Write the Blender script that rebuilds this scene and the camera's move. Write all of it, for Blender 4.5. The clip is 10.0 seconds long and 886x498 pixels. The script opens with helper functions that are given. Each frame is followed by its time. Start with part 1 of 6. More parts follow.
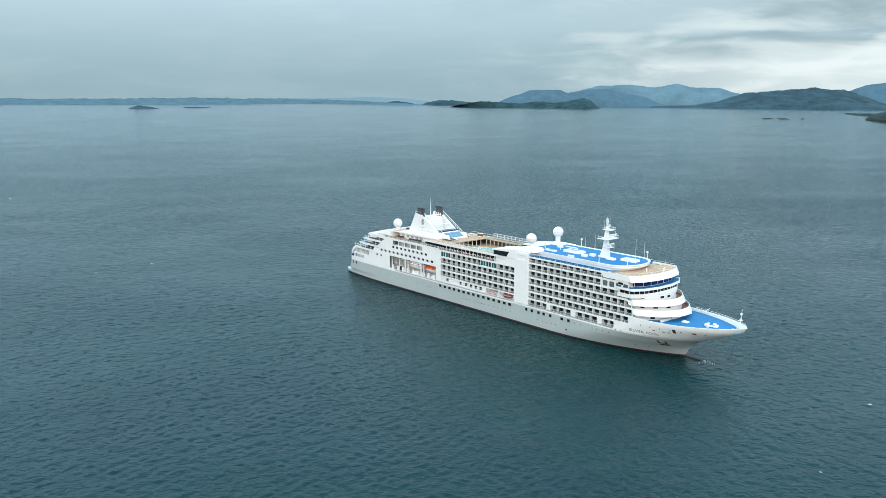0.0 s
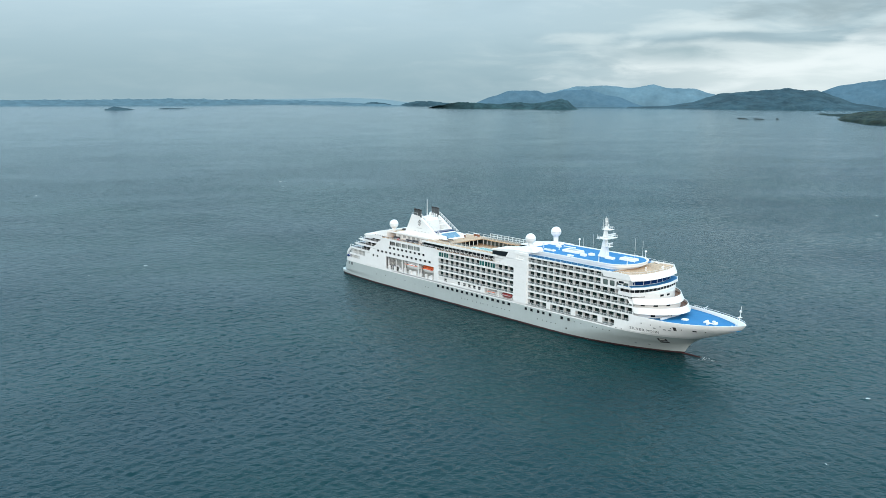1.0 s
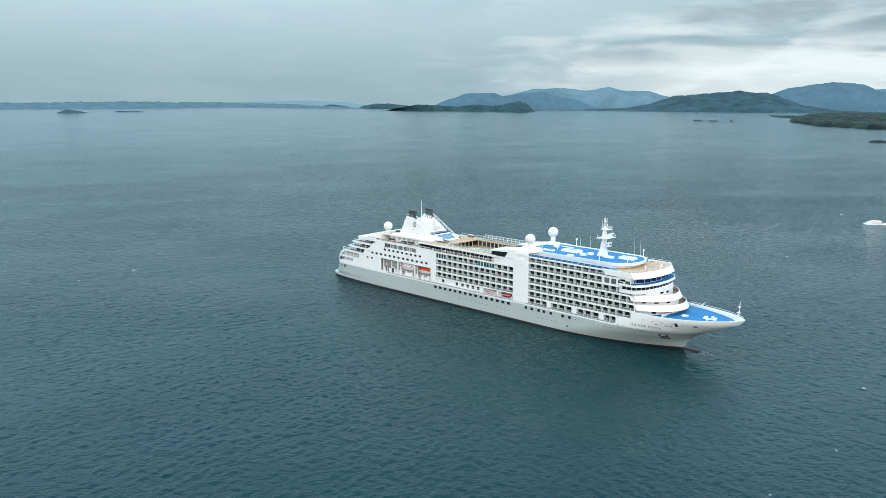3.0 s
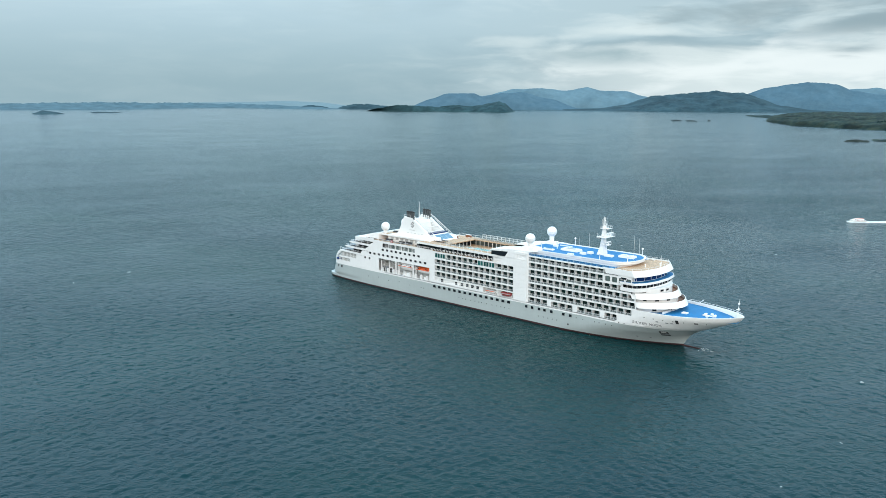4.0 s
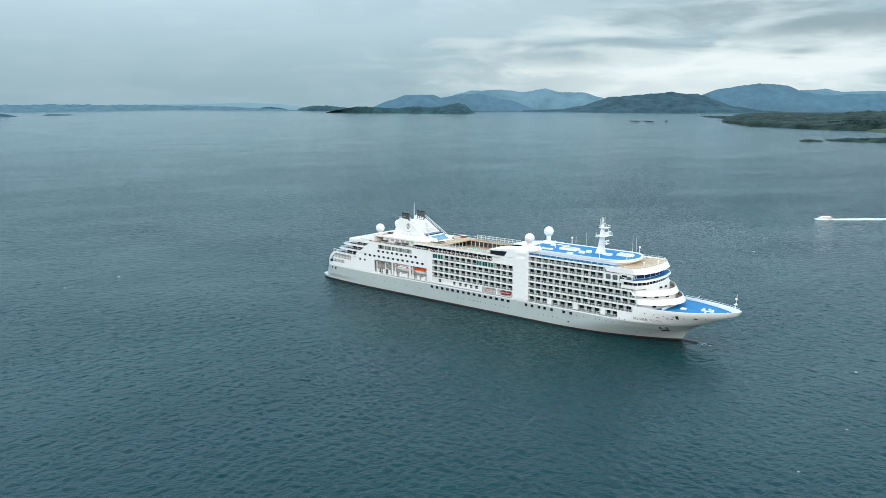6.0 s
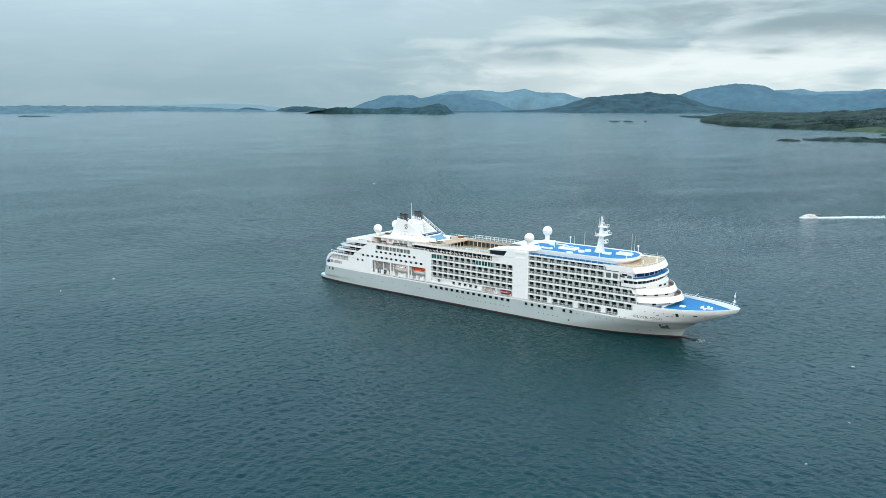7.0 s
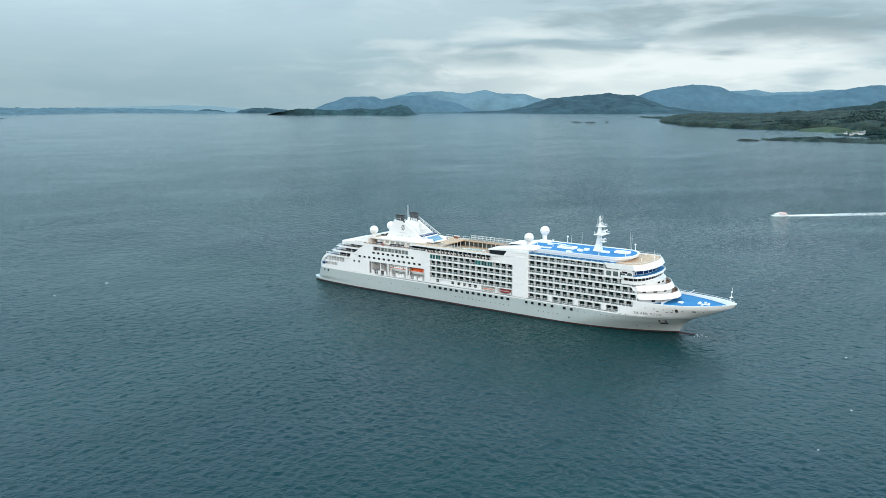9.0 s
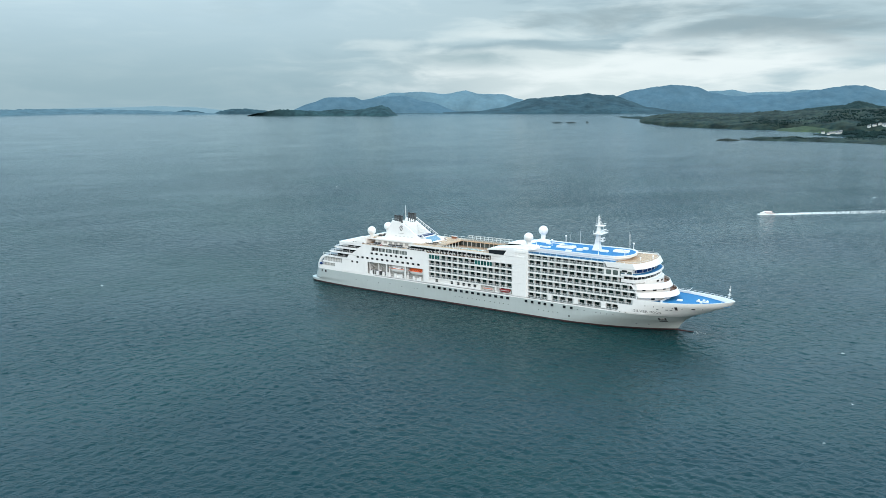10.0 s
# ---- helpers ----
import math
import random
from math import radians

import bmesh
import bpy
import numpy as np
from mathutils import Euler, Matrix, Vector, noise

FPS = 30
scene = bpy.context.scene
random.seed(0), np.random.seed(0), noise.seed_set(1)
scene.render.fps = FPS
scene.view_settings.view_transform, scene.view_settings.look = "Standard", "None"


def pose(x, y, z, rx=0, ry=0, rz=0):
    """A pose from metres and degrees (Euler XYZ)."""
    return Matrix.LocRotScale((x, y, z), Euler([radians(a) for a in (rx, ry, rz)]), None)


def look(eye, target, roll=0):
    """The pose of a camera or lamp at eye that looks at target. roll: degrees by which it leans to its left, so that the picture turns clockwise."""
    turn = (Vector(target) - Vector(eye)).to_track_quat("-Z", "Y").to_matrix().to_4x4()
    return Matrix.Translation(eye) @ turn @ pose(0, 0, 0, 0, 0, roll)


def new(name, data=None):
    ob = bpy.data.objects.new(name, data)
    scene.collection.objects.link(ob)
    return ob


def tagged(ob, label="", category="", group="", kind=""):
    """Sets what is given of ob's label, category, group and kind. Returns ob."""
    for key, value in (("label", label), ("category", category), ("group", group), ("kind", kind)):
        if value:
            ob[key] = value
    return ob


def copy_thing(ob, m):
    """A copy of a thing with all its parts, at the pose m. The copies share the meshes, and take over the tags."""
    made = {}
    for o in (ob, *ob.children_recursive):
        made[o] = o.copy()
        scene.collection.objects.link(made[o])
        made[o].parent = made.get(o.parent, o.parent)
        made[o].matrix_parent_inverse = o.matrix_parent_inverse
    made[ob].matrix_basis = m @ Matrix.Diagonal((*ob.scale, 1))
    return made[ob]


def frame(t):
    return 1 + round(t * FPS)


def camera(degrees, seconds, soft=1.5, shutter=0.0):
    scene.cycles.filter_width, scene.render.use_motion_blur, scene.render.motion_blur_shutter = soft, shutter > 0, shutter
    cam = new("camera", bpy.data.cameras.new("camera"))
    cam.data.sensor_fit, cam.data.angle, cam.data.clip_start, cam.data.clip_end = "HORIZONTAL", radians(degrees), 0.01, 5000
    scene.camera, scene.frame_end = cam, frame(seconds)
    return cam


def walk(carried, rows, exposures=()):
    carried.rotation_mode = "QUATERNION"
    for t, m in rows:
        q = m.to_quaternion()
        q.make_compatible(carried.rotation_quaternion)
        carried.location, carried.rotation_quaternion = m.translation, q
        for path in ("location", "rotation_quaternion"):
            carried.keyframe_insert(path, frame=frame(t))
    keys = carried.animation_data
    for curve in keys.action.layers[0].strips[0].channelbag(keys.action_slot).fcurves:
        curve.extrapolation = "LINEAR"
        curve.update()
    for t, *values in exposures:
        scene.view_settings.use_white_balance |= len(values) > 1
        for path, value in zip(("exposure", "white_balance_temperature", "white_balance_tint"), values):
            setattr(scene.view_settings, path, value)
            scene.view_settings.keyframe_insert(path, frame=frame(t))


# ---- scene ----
cam = camera(56.45, 10.0, soft=0.6)
PATH = [
    (0, (234.398, -237.012, 86.438), (232.9084, -235.7289, 86.0705), 0.35),
    (0.5, (232.337, -241.048, 86.606), (230.8650, -239.7440, 86.2390), 0.35),
    (1, (230.456, -245.240, 86.733), (229.0025, -243.9150, 86.3675), 0.30),
    (1.5, (228.395, -249.349, 86.868), (226.9596, -248.0041, 86.5040), 0.25),
    (2, (226.316, -253.349, 86.975), (224.8985, -251.9855, 86.6125), 0.30),
    (2.5, (224.349, -257.236, 87.022), (222.9492, -255.8537, 86.6614), 0.30),
    (4, (217.529, -269.256, 87.359), (216.1855, -267.8191, 87.0005), 0.20),
    (4.5, (215.352, -273.037, 87.527), (214.0270, -271.5819, 87.1685), 0.20),
    (5, (212.851, -277.096, 87.654), (211.5454, -275.6228, 87.2960), 0.20),
    (5.5, (210.536, -280.921, 87.818), (209.2490, -279.4320, 87.4620), 0.15),
    (7, (202.898, -292.450, 88.344), (201.6695, -290.9111, 87.9895), 0.00),
    (7.5, (200.439, -296.173, 88.542), (199.2294, -294.6204, 88.1895), -0.05),
    (8, (197.851, -299.853, 88.727), (196.6601, -298.2856, 88.3740), -0.10),
    (8.5, (195.214, -303.626, 88.873), (194.0440, -302.0431, 88.5210), -0.15),
    (9, (192.662, -307.347, 89.125), (191.5111, -305.7501, 88.7730), -0.10),
    (9.5, (189.792, -310.950, 89.273), (188.6614, -309.3378, 88.9230), -0.15),
    (10, (186.885, -314.309, 89.418), (185.7745, -312.6836, 89.0670), -0.20),
]
walk(cam, [(t, look(eye, target, roll)) for t, eye, target, roll in PATH])

# ---------------------------------------------------------------- world, sun
def build_world():
    w = bpy.data.worlds.new("overcast_sky")
    scene.world = w
    w.use_nodes = True
    nt = w.node_tree
    N, L = nt.nodes, nt.links
    N.clear()

    def math_node(op, a, b=None, clamp=False):
        n = N.new("ShaderNodeMath")
        n.operation, n.use_clamp = op, clamp
        for i, v in enumerate((a, b)):
            if v is None:
                continue
            if isinstance(v, (int, float)):
                n.inputs[i].default_value = v
            else:
                L.new(v, n.inputs[i])
        return n.outputs[0]

    def smooth(v, lo, hi):
        n = N.new("ShaderNodeMapRange")
        n.interpolation_type = "SMOOTHSTEP"
        n.inputs["From Min"].default_value, n.inputs["From Max"].default_value = lo, hi
        L.new(v, n.inputs["Value"])
        return n.outputs["Result"]

    def mix(f, a, b):
        n = N.new("ShaderNodeMix")
        n.data_type = "RGBA"
        for s, v in ((n.inputs["Factor"], f), (n.inputs[6], a), (n.inputs[7], b)):
            if isinstance(v, tuple):
                s.default_value = (*v, 1)
            elif isinstance(v, (int, float)):
                s.default_value = v
            else:
                L.new(v, s)
        return n.outputs[2]

    tc = N.new("ShaderNodeTexCoord")
    # turn so that +x runs to the bright side of the sky and +y to the open sea
    turn = N.new("ShaderNodeVectorRotate")
    turn.rotation_type = "Z_AXIS"
    turn.inputs["Angle"].default_value = radians(-41)
    L.new(tc.outputs["Generated"], turn.inputs["Vector"])
    sep = N.new("ShaderNodeSeparateXYZ")
    L.new(turn.outputs[0], sep.inputs[0])
    x, y, z = sep.outputs
    up = math_node("MAXIMUM", z, 0.0)
    comb = N.new("ShaderNodeCombineXYZ")
    L.new(x, comb.inputs[0])
    L.new(math_node("MULTIPLY", z, 4.6), comb.inputs[1])
    L.new(y, comb.inputs[2])

    def cloud(scale, detail, rough, loc, distort=0.0):
        m = N.new("ShaderNodeMapping")
        m.inputs["Location"].default_value = loc
        L.new(comb.outputs[0], m.inputs["Vector"])
        n = N.new("ShaderNodeTexNoise")
        n.inputs["Scale"].default_value, n.inputs["Detail"].default_value = scale, detail
        n.inputs["Roughness"].default_value, n.inputs["Distortion"].default_value = rough, distort
        L.new(m.outputs[0], n.inputs["Vector"])
        return n.outputs["Fac"]

    big = cloud(4.2, 7, 0.52, (3.1, 1.7, 0.3), 0.25)
    fine = cloud(8.5, 8, 0.55, (0.4, 7.2, 1.1), 0.3)
    right = smooth(x, -0.16, 0.22)
    # level cloud deck: smooth rain veil to port, broken stratus over a bright strip to starboard
    base = mix(smooth(up, 0.0, 0.14), SKY_LOW, SKY_HIGH)
    deck = mix(smooth(big, 0.40, 0.58), SKY_SHADE, SKY_GREY)
    deck = mix(math_node("MULTIPLY", smooth(fine, 0.45, 0.68), 0.75), deck, SKY_WHITE)
    col = mix(math_node("MULTIPLY", right, 0.9), base, deck)
    edge = math_node("ADD", up, math_node("MULTIPLY", math_node("SUBTRACT", big, 0.5), 0.20))
    strip = math_node("MULTIPLY", smooth(x, -0.04, 0.28), math_node("SUBTRACT", 1.0, smooth(edge, 0.022, 0.056)))
    col = mix(math_node("MULTIPLY", strip, 0.72), col, SKY_GLOW)
    col = mix(math_node("MULTIPLY", smooth(fine, 0.4, 0.75), 0.12), col, SKY_WHITE)
    ahead = smooth(y, 0.25, 0.6)

    def puff(cx, cz, wx, wz, color, weight, tilt=0.0, ragged=3.6, src=None):
        """A single cloud with ragged edges, centred at (cx, cz) over the far shore."""
        dx = math_node("SUBTRACT", x, cx)
        dz = math_node("SUBTRACT", math_node("SUBTRACT", z, cz), math_node("MULTIPLY", dx, tilt))
        u2 = math_node("POWER", math_node("ABSOLUTE", math_node("DIVIDE", dx, wx)), 2.0)
        v2 = math_node("POWER", math_node("ABSOLUTE", math_node("DIVIDE", dz, wz)), 2.0)
        m = math_node("SUBTRACT", 1.0, math_node("SQRT", math_node("ADD", u2, v2)))
        m = math_node("ADD", m, math_node("MULTIPLY", math_node("SUBTRACT", wisp if src is None else src, 0.5), ragged))
        f = math_node("MULTIPLY", math_node("MULTIPLY", smooth(m, 0.0, 1.1), weight), ahead)
        return mix(f, col, color)

    wisp = cloud(9.0, 7, 0.52, (5.3, 2.2, 4.1), 0.4)
    for cx, cz, wx, wz, color, weight, tilt in CLOUDS:
        col = puff(cx, cz, wx, wz, color, weight, tilt)
    zen = mix(smooth(up, 0.105, 0.27), col, mix(math_node("ADD", smooth(math_node("MULTIPLY", x, -1.0), 0.0, 0.5), smooth(x, 0.05, 0.40)), SKY_ZENITH, SKY_BRIGHT))
    zen = mix(smooth(math_node("MULTIPLY", y, -1.0), -0.15, 0.65), zen, SKY_SUNWARD)
    sky = N.new("ShaderNodeTexSky")
    sky.sky_type, sky.sun_disc = "NISHITA", False
    sky.sun_elevation, sky.sun_rotation = radians(SUN_UP), radians(90 - SUN_AZIMUTH)
    bg1, bg2 = N.new("ShaderNodeBackground"), N.new("ShaderNodeBackground")
    bg1.inputs["Strength"].default_value = 0.06
    bg2.inputs["Strength"].default_value = SKY_STRENGTH
    L.new(sky.outputs[0], bg1.inputs[0])
    L.new(zen, bg2.inputs[0])
    ms = N.new("ShaderNodeMixShader")
    ms.inputs[0].default_value = 0.93
    L.new(bg1.outputs[0], ms.inputs[1])
    L.new(bg2.outputs[0], ms.inputs[2])
    out = N.new("ShaderNodeOutputWorld")
    L.new(ms.outputs[0], out.inputs[0])


SUN_UP, SUN_AZIMUTH = 27, -45
SKY_STRENGTH = 1.0
SKY_LOW, SKY_HIGH = (0.325, 0.485, 0.56), (0.56, 0.745, 0.845)
SKY_GREY, SKY_WHITE = (0.50, 0.655, 0.72), (0.72, 0.85, 0.88)
SKY_SHADE, SKY_GLOW = (0.33, 0.47, 0.54), (0.86, 0.97, 0.98)
SKY_ZENITH = (1.20, 1.80, 2.16)
SKY_BRIGHT = (1.37, 2.07, 2.62)
SKY_SUNWARD = (1.45, 1.56, 1.58)
# clouds over the far shore: place, size, colour, weight, tilt
CLOUDS = (
    (0.37, 0.040, 0.30, 0.034, (0.90, 1.0, 1.02), 0.9, 0.03),
    (-0.01, 0.040, 0.11, 0.014, (0.72, 0.85, 0.88), 0.60, 0.02),
    (0.10, 0.070, 0.12, 0.008, (0.72, 0.85, 0.88), 0.55, 0.05),
    (0.20, 0.076, 0.10, 0.008, (0.80, 0.92, 0.94), 0.60, -0.05),
    (0.17, 0.053, 0.085, 0.016, (0.31, 0.46, 0.52), 0.75, -0.03),
    (0.46, 0.086, 0.24, 0.024, (0.31, 0.42, 0.47), 0.80, -0.04),
    (0.30, 0.098, 0.16, 0.010, (0.36, 0.48, 0.53), 0.60, 0.02),
    (0.40, 0.054, 0.045, 0.007, (0.28, 0.40, 0.46), 0.75, 0.0),
    (0.56, 0.052, 0.06, 0.014, (0.42, 0.54, 0.60), 0.60, 0.0),
    (-0.10, 0.120, 0.14, 0.030, (0.44, 0.60, 0.67), 0.50, 0.15),
    (-0.30, 0.125, 0.22, 0.040, (0.60, 0.78, 0.86), 0.55, 0.0),
)
build_world()
sun = new("sun", bpy.data.lights.new("sun", "SUN"))
sun.data.energy, sun.data.angle, sun.data.color = 1.3, radians(35), (1.0, 0.98, 0.95)
_a, _e = radians(SUN_AZIMUTH), radians(SUN_UP)
sun.matrix_world = look((math.cos(_a) * math.cos(_e) * 900, math.sin(_a) * math.cos(_e) * 900, math.sin(_e) * 900), (0, 0, 0))


# ---------------------------------------------------------------- materials
def material(name, color, rough=0.5, metal=0.0, var=0.12, scale=0.6, bump=0.0, bump_scale=4.0, alpha=1.0, coat=0.0,
             dark=None, streak=0.0, rand=0.0, spec=0.5):
    """A painted or natural surface: two scales of noise in its colour, wear streaks and fine relief."""
    m = bpy.data.materials.new(name)
    m.use_nodes = True
    N, L = m.node_tree.nodes, m.node_tree.links
    p = N["Principled BSDF"]
    p.inputs["Roughness"].default_value = rough
    p.inputs["Metallic"].default_value = metal
    p.inputs["Alpha"].default_value = alpha
    p.inputs["Coat Weight"].default_value = coat
    p.inputs["Specular IOR Level"].default_value = spec
    tc = N.new("ShaderNodeTexCoord")

    def noise_fac(sc, det, stretch=(1, 1, 1)):
        mp = N.new("ShaderNodeMapping")
        mp.inputs["Scale"].default_value = stretch
        L.new(tc.outputs["Object"], mp.inputs["Vector"])
        n = N.new("ShaderNodeTexNoise")
        n.inputs["Scale"].default_value, n.inputs["Detail"].default_value = sc, det
        L.new(mp.outputs[0], n.inputs["Vector"])
        return n.outputs["Fac"]

    def ramp(fac, lo, hi):
        r = N.new("ShaderNodeMapRange")
        r.inputs["From Min"].default_value, r.inputs["From Max"].default_value = 0.3, 0.7
        r.inputs["To Min"].default_value, r.inputs["To Max"].default_value = lo, hi
        L.new(fac, r.inputs["Value"])
        return r.outputs["Result"]

    def times(a, b):
        n = N.new("ShaderNodeMath")
        n.operation = "MULTIPLY"
        L.new(a, n.inputs[0])
        L.new(b, n.inputs[1])
        return n.outputs[0]

    f = times(ramp(noise_fac(scale, 4), 1 - var, 1 + var * 0.5), ramp(noise_fac(scale * 9, 3), 1 - var * 0.5, 1 + var * 0.3))
    if streak:
        f = times(f, ramp(noise_fac(1.0, 5, (1.6, 1.6, 0.09)), 1 - streak, 1 + streak * 0.3))
    if rand:
        oi = N.new("ShaderNodeObjectInfo")
        r = N.new("ShaderNodeMapRange")
        r.inputs["To Min"].default_value, r.inputs["To Max"].default_value = 1 - rand, 1 + rand
        L.new(oi.outputs["Random"], r.inputs["Value"])
        f = times(f, r.outputs["Result"])
    if dark:
        mx = N.new("ShaderNodeMix")
        mx.data_type = "RGBA"
        mx.inputs[6].default_value, mx.inputs[7].default_value = (*dark, 1), (*color, 1)
        L.new(ramp(noise_fac(scale * 2.3, 6), 0, 1), mx.inputs["Factor"])
        src = mx.outputs[2]
    else:
        rgb = N.new("ShaderNodeRGB")
        rgb.outputs[0].default_value = (*color, 1)
        src = rgb.outputs[0]
    vm = N.new("ShaderNodeVectorMath")
    vm.operation = "SCALE"
    L.new(src, vm.inputs[0])
    L.new(f, vm.inputs["Scale"])
    L.new(vm.outputs[0], p.inputs["Base Color"])
    if bump:
        b = N.new("ShaderNodeBump")
        b.inputs["Strength"].default_value, b.inputs["Distance"].default_value = 1.0, bump
        L.new(noise_fac(bump_scale, 5), b.inputs["Height"])
        L.new(b.outputs[0], p.inputs["Normal"])
    return m


def planked(name, color, width=0.14):
    """Teak planks laid fore and aft, with dark caulking and a tone of its own for each board."""
    m = material(name, color, 0.65, var=0.2, scale=0.4)
    N, L = m.node_tree.nodes, m.node_tree.links
    p = N["Principled BSDF"]
    old = p.inputs["Base Color"].links[0].from_socket
    tc = N.new("ShaderNodeTexCoord")
    br = N.new("ShaderNodeTexBrick")
    br.inputs["Color1"].default_value, br.inputs["Color2"].default_value = (1.08, 1.05, 1.0, 1), (0.86, 0.86, 0.86, 1)
    br.inputs["Mortar"].default_value = (0.3, 0.3, 0.3, 1)
    br.inputs["Scale"].default_value, br.inputs["Mortar Size"].default_value = 1.0, 0.012
    br.inputs["Brick Width"].default_value, br.inputs["Row Height"].default_value = 2.4, width
    L.new(tc.outputs["Object"], br.inputs["Vector"])
    mx = N.new("ShaderNodeVectorMath")
    mx.operation = "MULTIPLY"
    L.new(old, mx.inputs[0])
    L.new(br.outputs["Color"], mx.inputs[1])
    L.new(mx.outputs[0], p.inputs["Base Color"])
    return m


def sea_material():
    m = bpy.data.materials.new("sea_water")
    m.use_nodes = True
    N, L = m.node_tree.nodes, m.node_tree.links
    p = N["Principled BSDF"]
    p.inputs["IOR"].default_value = 1.333
    p.inputs["Specular IOR Level"].default_value = SEA_GLOSS
    tc = N.new("ShaderNodeTexCoord")

    def noise_fac(sc, det, stretch, rot=0.0, rough=0.55, distort=0.0):
        vr = N.new("ShaderNodeVectorRotate")
        vr.rotation_type = "Z_AXIS"
        vr.inputs["Angle"].default_value = radians(-rot)
        L.new(tc.outputs["Object"], vr.inputs["Vector"])
        mp = N.new("ShaderNodeMapping")
        mp.inputs["Scale"].default_value = stretch
        L.new(vr.outputs[0], mp.inputs["Vector"])
        n = N.new("ShaderNodeTexNoise")
        n.inputs["Scale"].default_value, n.inputs["Detail"].default_value = sc, det
        n.inputs["Roughness"].default_value, n.inputs["Distortion"].default_value = rough, distort
        L.new(mp.outputs[0], n.inputs["Vector"])
        return n.outputs["Fac"]

    # water body: patches of greener and bluer water, hundreds of metres wide
    mx = N.new("ShaderNodeMix")
    mx.data_type = "RGBA"
    mx.inputs[6].default_value, mx.inputs[7].default_value = (*SEA_DEEP, 1), (*SEA_GREEN, 1)
    r = N.new("ShaderNodeMapRange")
    r.inputs["From Min"].default_value, r.inputs["From Max"].default_value = 0.32, 0.68
    L.new(noise_fac(0.006, 4, (1, 1.6, 1), 30), r.inputs["Value"])
    L.new(r.outputs[0], mx.inputs["Factor"])
    L.new(mx.outputs[2], p.inputs["Base Color"])
    # gusts: bands of rougher and smoother water
    g = N.new("ShaderNodeMapRange")
    g.inputs["From Min"].default_value, g.inputs["From Max"].default_value = 0.3, 0.7
    g.inputs["To Min"].default_value, g.inputs["To Max"].default_value = 0.55, 1.3
    L.new(noise_fac(0.005, 6, (1, 2.2, 1), 62, 0.62, 0.8), g.inputs["Value"])
    ln = N.new("ShaderNodeVectorMath")
    ln.operation = "DISTANCE"
    ln.inputs[1].default_value = (210.0, -280.0, 0.0)
    L.new(tc.outputs["Object"], ln.inputs[0])

    def reach(stops):
        """A value that changes with the distance out to sea, in steps of (metres, value)."""
        md = N.new("ShaderNodeMath")
        md.operation, md.use_clamp = "DIVIDE", True
        md.inputs[1].default_value = 4800.0
        L.new(ln.outputs["Value"], md.inputs[0])
        c = N.new("ShaderNodeValToRGB")
        L.new(md.outputs[0], c.inputs["Fac"])
        e = c.color_ramp.elements
        e[0].position, e[1].position = 0.0, 1.0
        e[0].color, e[1].color = (*[stops[0][1]] * 3, 1), (*[stops[-1][1]] * 3, 1)
        for d, v in stops[1:-1]:
            e.new(d / 4800).color = (v, v, v, 1)
        return c.outputs[0]

    # far off the waves are too small to tell apart: fine roughness stands for them
    L.new(reach(SEA_ROUGH), p.inputs["Roughness"])
    # wind sea where the sheet is too coarse for it, chop and ripples
    prev = None
    for sc, dist, stretch, rot, det, stops in SEA_WAVES:
        gm = N.new("ShaderNodeMath")
        gm.operation = "MULTIPLY"
        L.new(g.outputs[0], gm.inputs[0])
        L.new(reach(stops), gm.inputs[1])
        b = N.new("ShaderNodeBump")
        b.inputs["Distance"].default_value = dist
        L.new(gm.outputs[0], b.inputs["Strength"])
        L.new(noise_fac(sc, det, stretch, rot, 0.5, 0.4), b.inputs["Height"])
        if prev:
            L.new(prev, b.inputs["Normal"])
        prev = b.outputs[0]
    L.new(prev, p.inputs["Normal"])
    return m


SEA_GLOSS = 0.13
SEA_ROUGH = ((0, 0.09), (500, 0.10), (1500, 0.11), (4800, 0.12))
SEA_DEEP, SEA_GREEN = (0.0008, 0.022, 0.030), (0.0013, 0.030, 0.030)
SEA_WAVES = ((0.07, 1.2, (1, 1.5, 1), 88, 2, ((0, .25), (500, .5), (1400, .55), (4800, .35))),
             (0.20, 1.5, (1, 1.6, 1), 80, 3, ((0, .15), (250, .45), (800, 1.2), (1700, .70), (4800, .40))),
             (0.22, 1.4, (1, 1.6, 1), 0, 3, ((0, .15), (250, .4), (800, 1.0), (1700, .55), (4800, .32))),
             (0.62, 0.30, (1, 1.5, 1), 60, 4, ((0, .9), (500, 1.4), (1500, .7), (4800, .3))))

WHITE = material("white_ship_paint", (0.83, 0.82, 0.80), 0.4, var=0.04, scale=0.12, streak=0.02, coat=0.1)
SILVER = material("silver_grey_hull_paint", (0.415, 0.46, 0.45), 0.42, var=0.05, scale=0.08, streak=0.03, coat=0.2)
BOOT = material("red_antifouling", (0.040, 0.007, 0.008), 0.7, var=0.3, scale=0.5)
BLUE = material("blue_deck_paint", (0.002, 0.155, 0.365), 0.75, var=0.12, scale=0.25, bump=0.004)
TEAK = planked("teak_planks", (0.57, 0.375, 0.235))
DARKTEAK = planked("dark_teak_planks", (0.26, 0.135, 0.085))
GLASS = material("dark_window_glass", (0.010, 0.014, 0.017), 0.06, var=0.2, scale=0.4, rand=0.5, spec=0.12)
BLUEGLASS = material("blue_tinted_glass", (0.004, 0.03, 0.12), 0.08, var=0.2, scale=0.4, spec=0.2)
TEALGLASS = material("green_tinted_glass", (0.015, 0.10, 0.095), 0.08, var=0.15, scale=0.5, rand=0.4, spec=0.3)
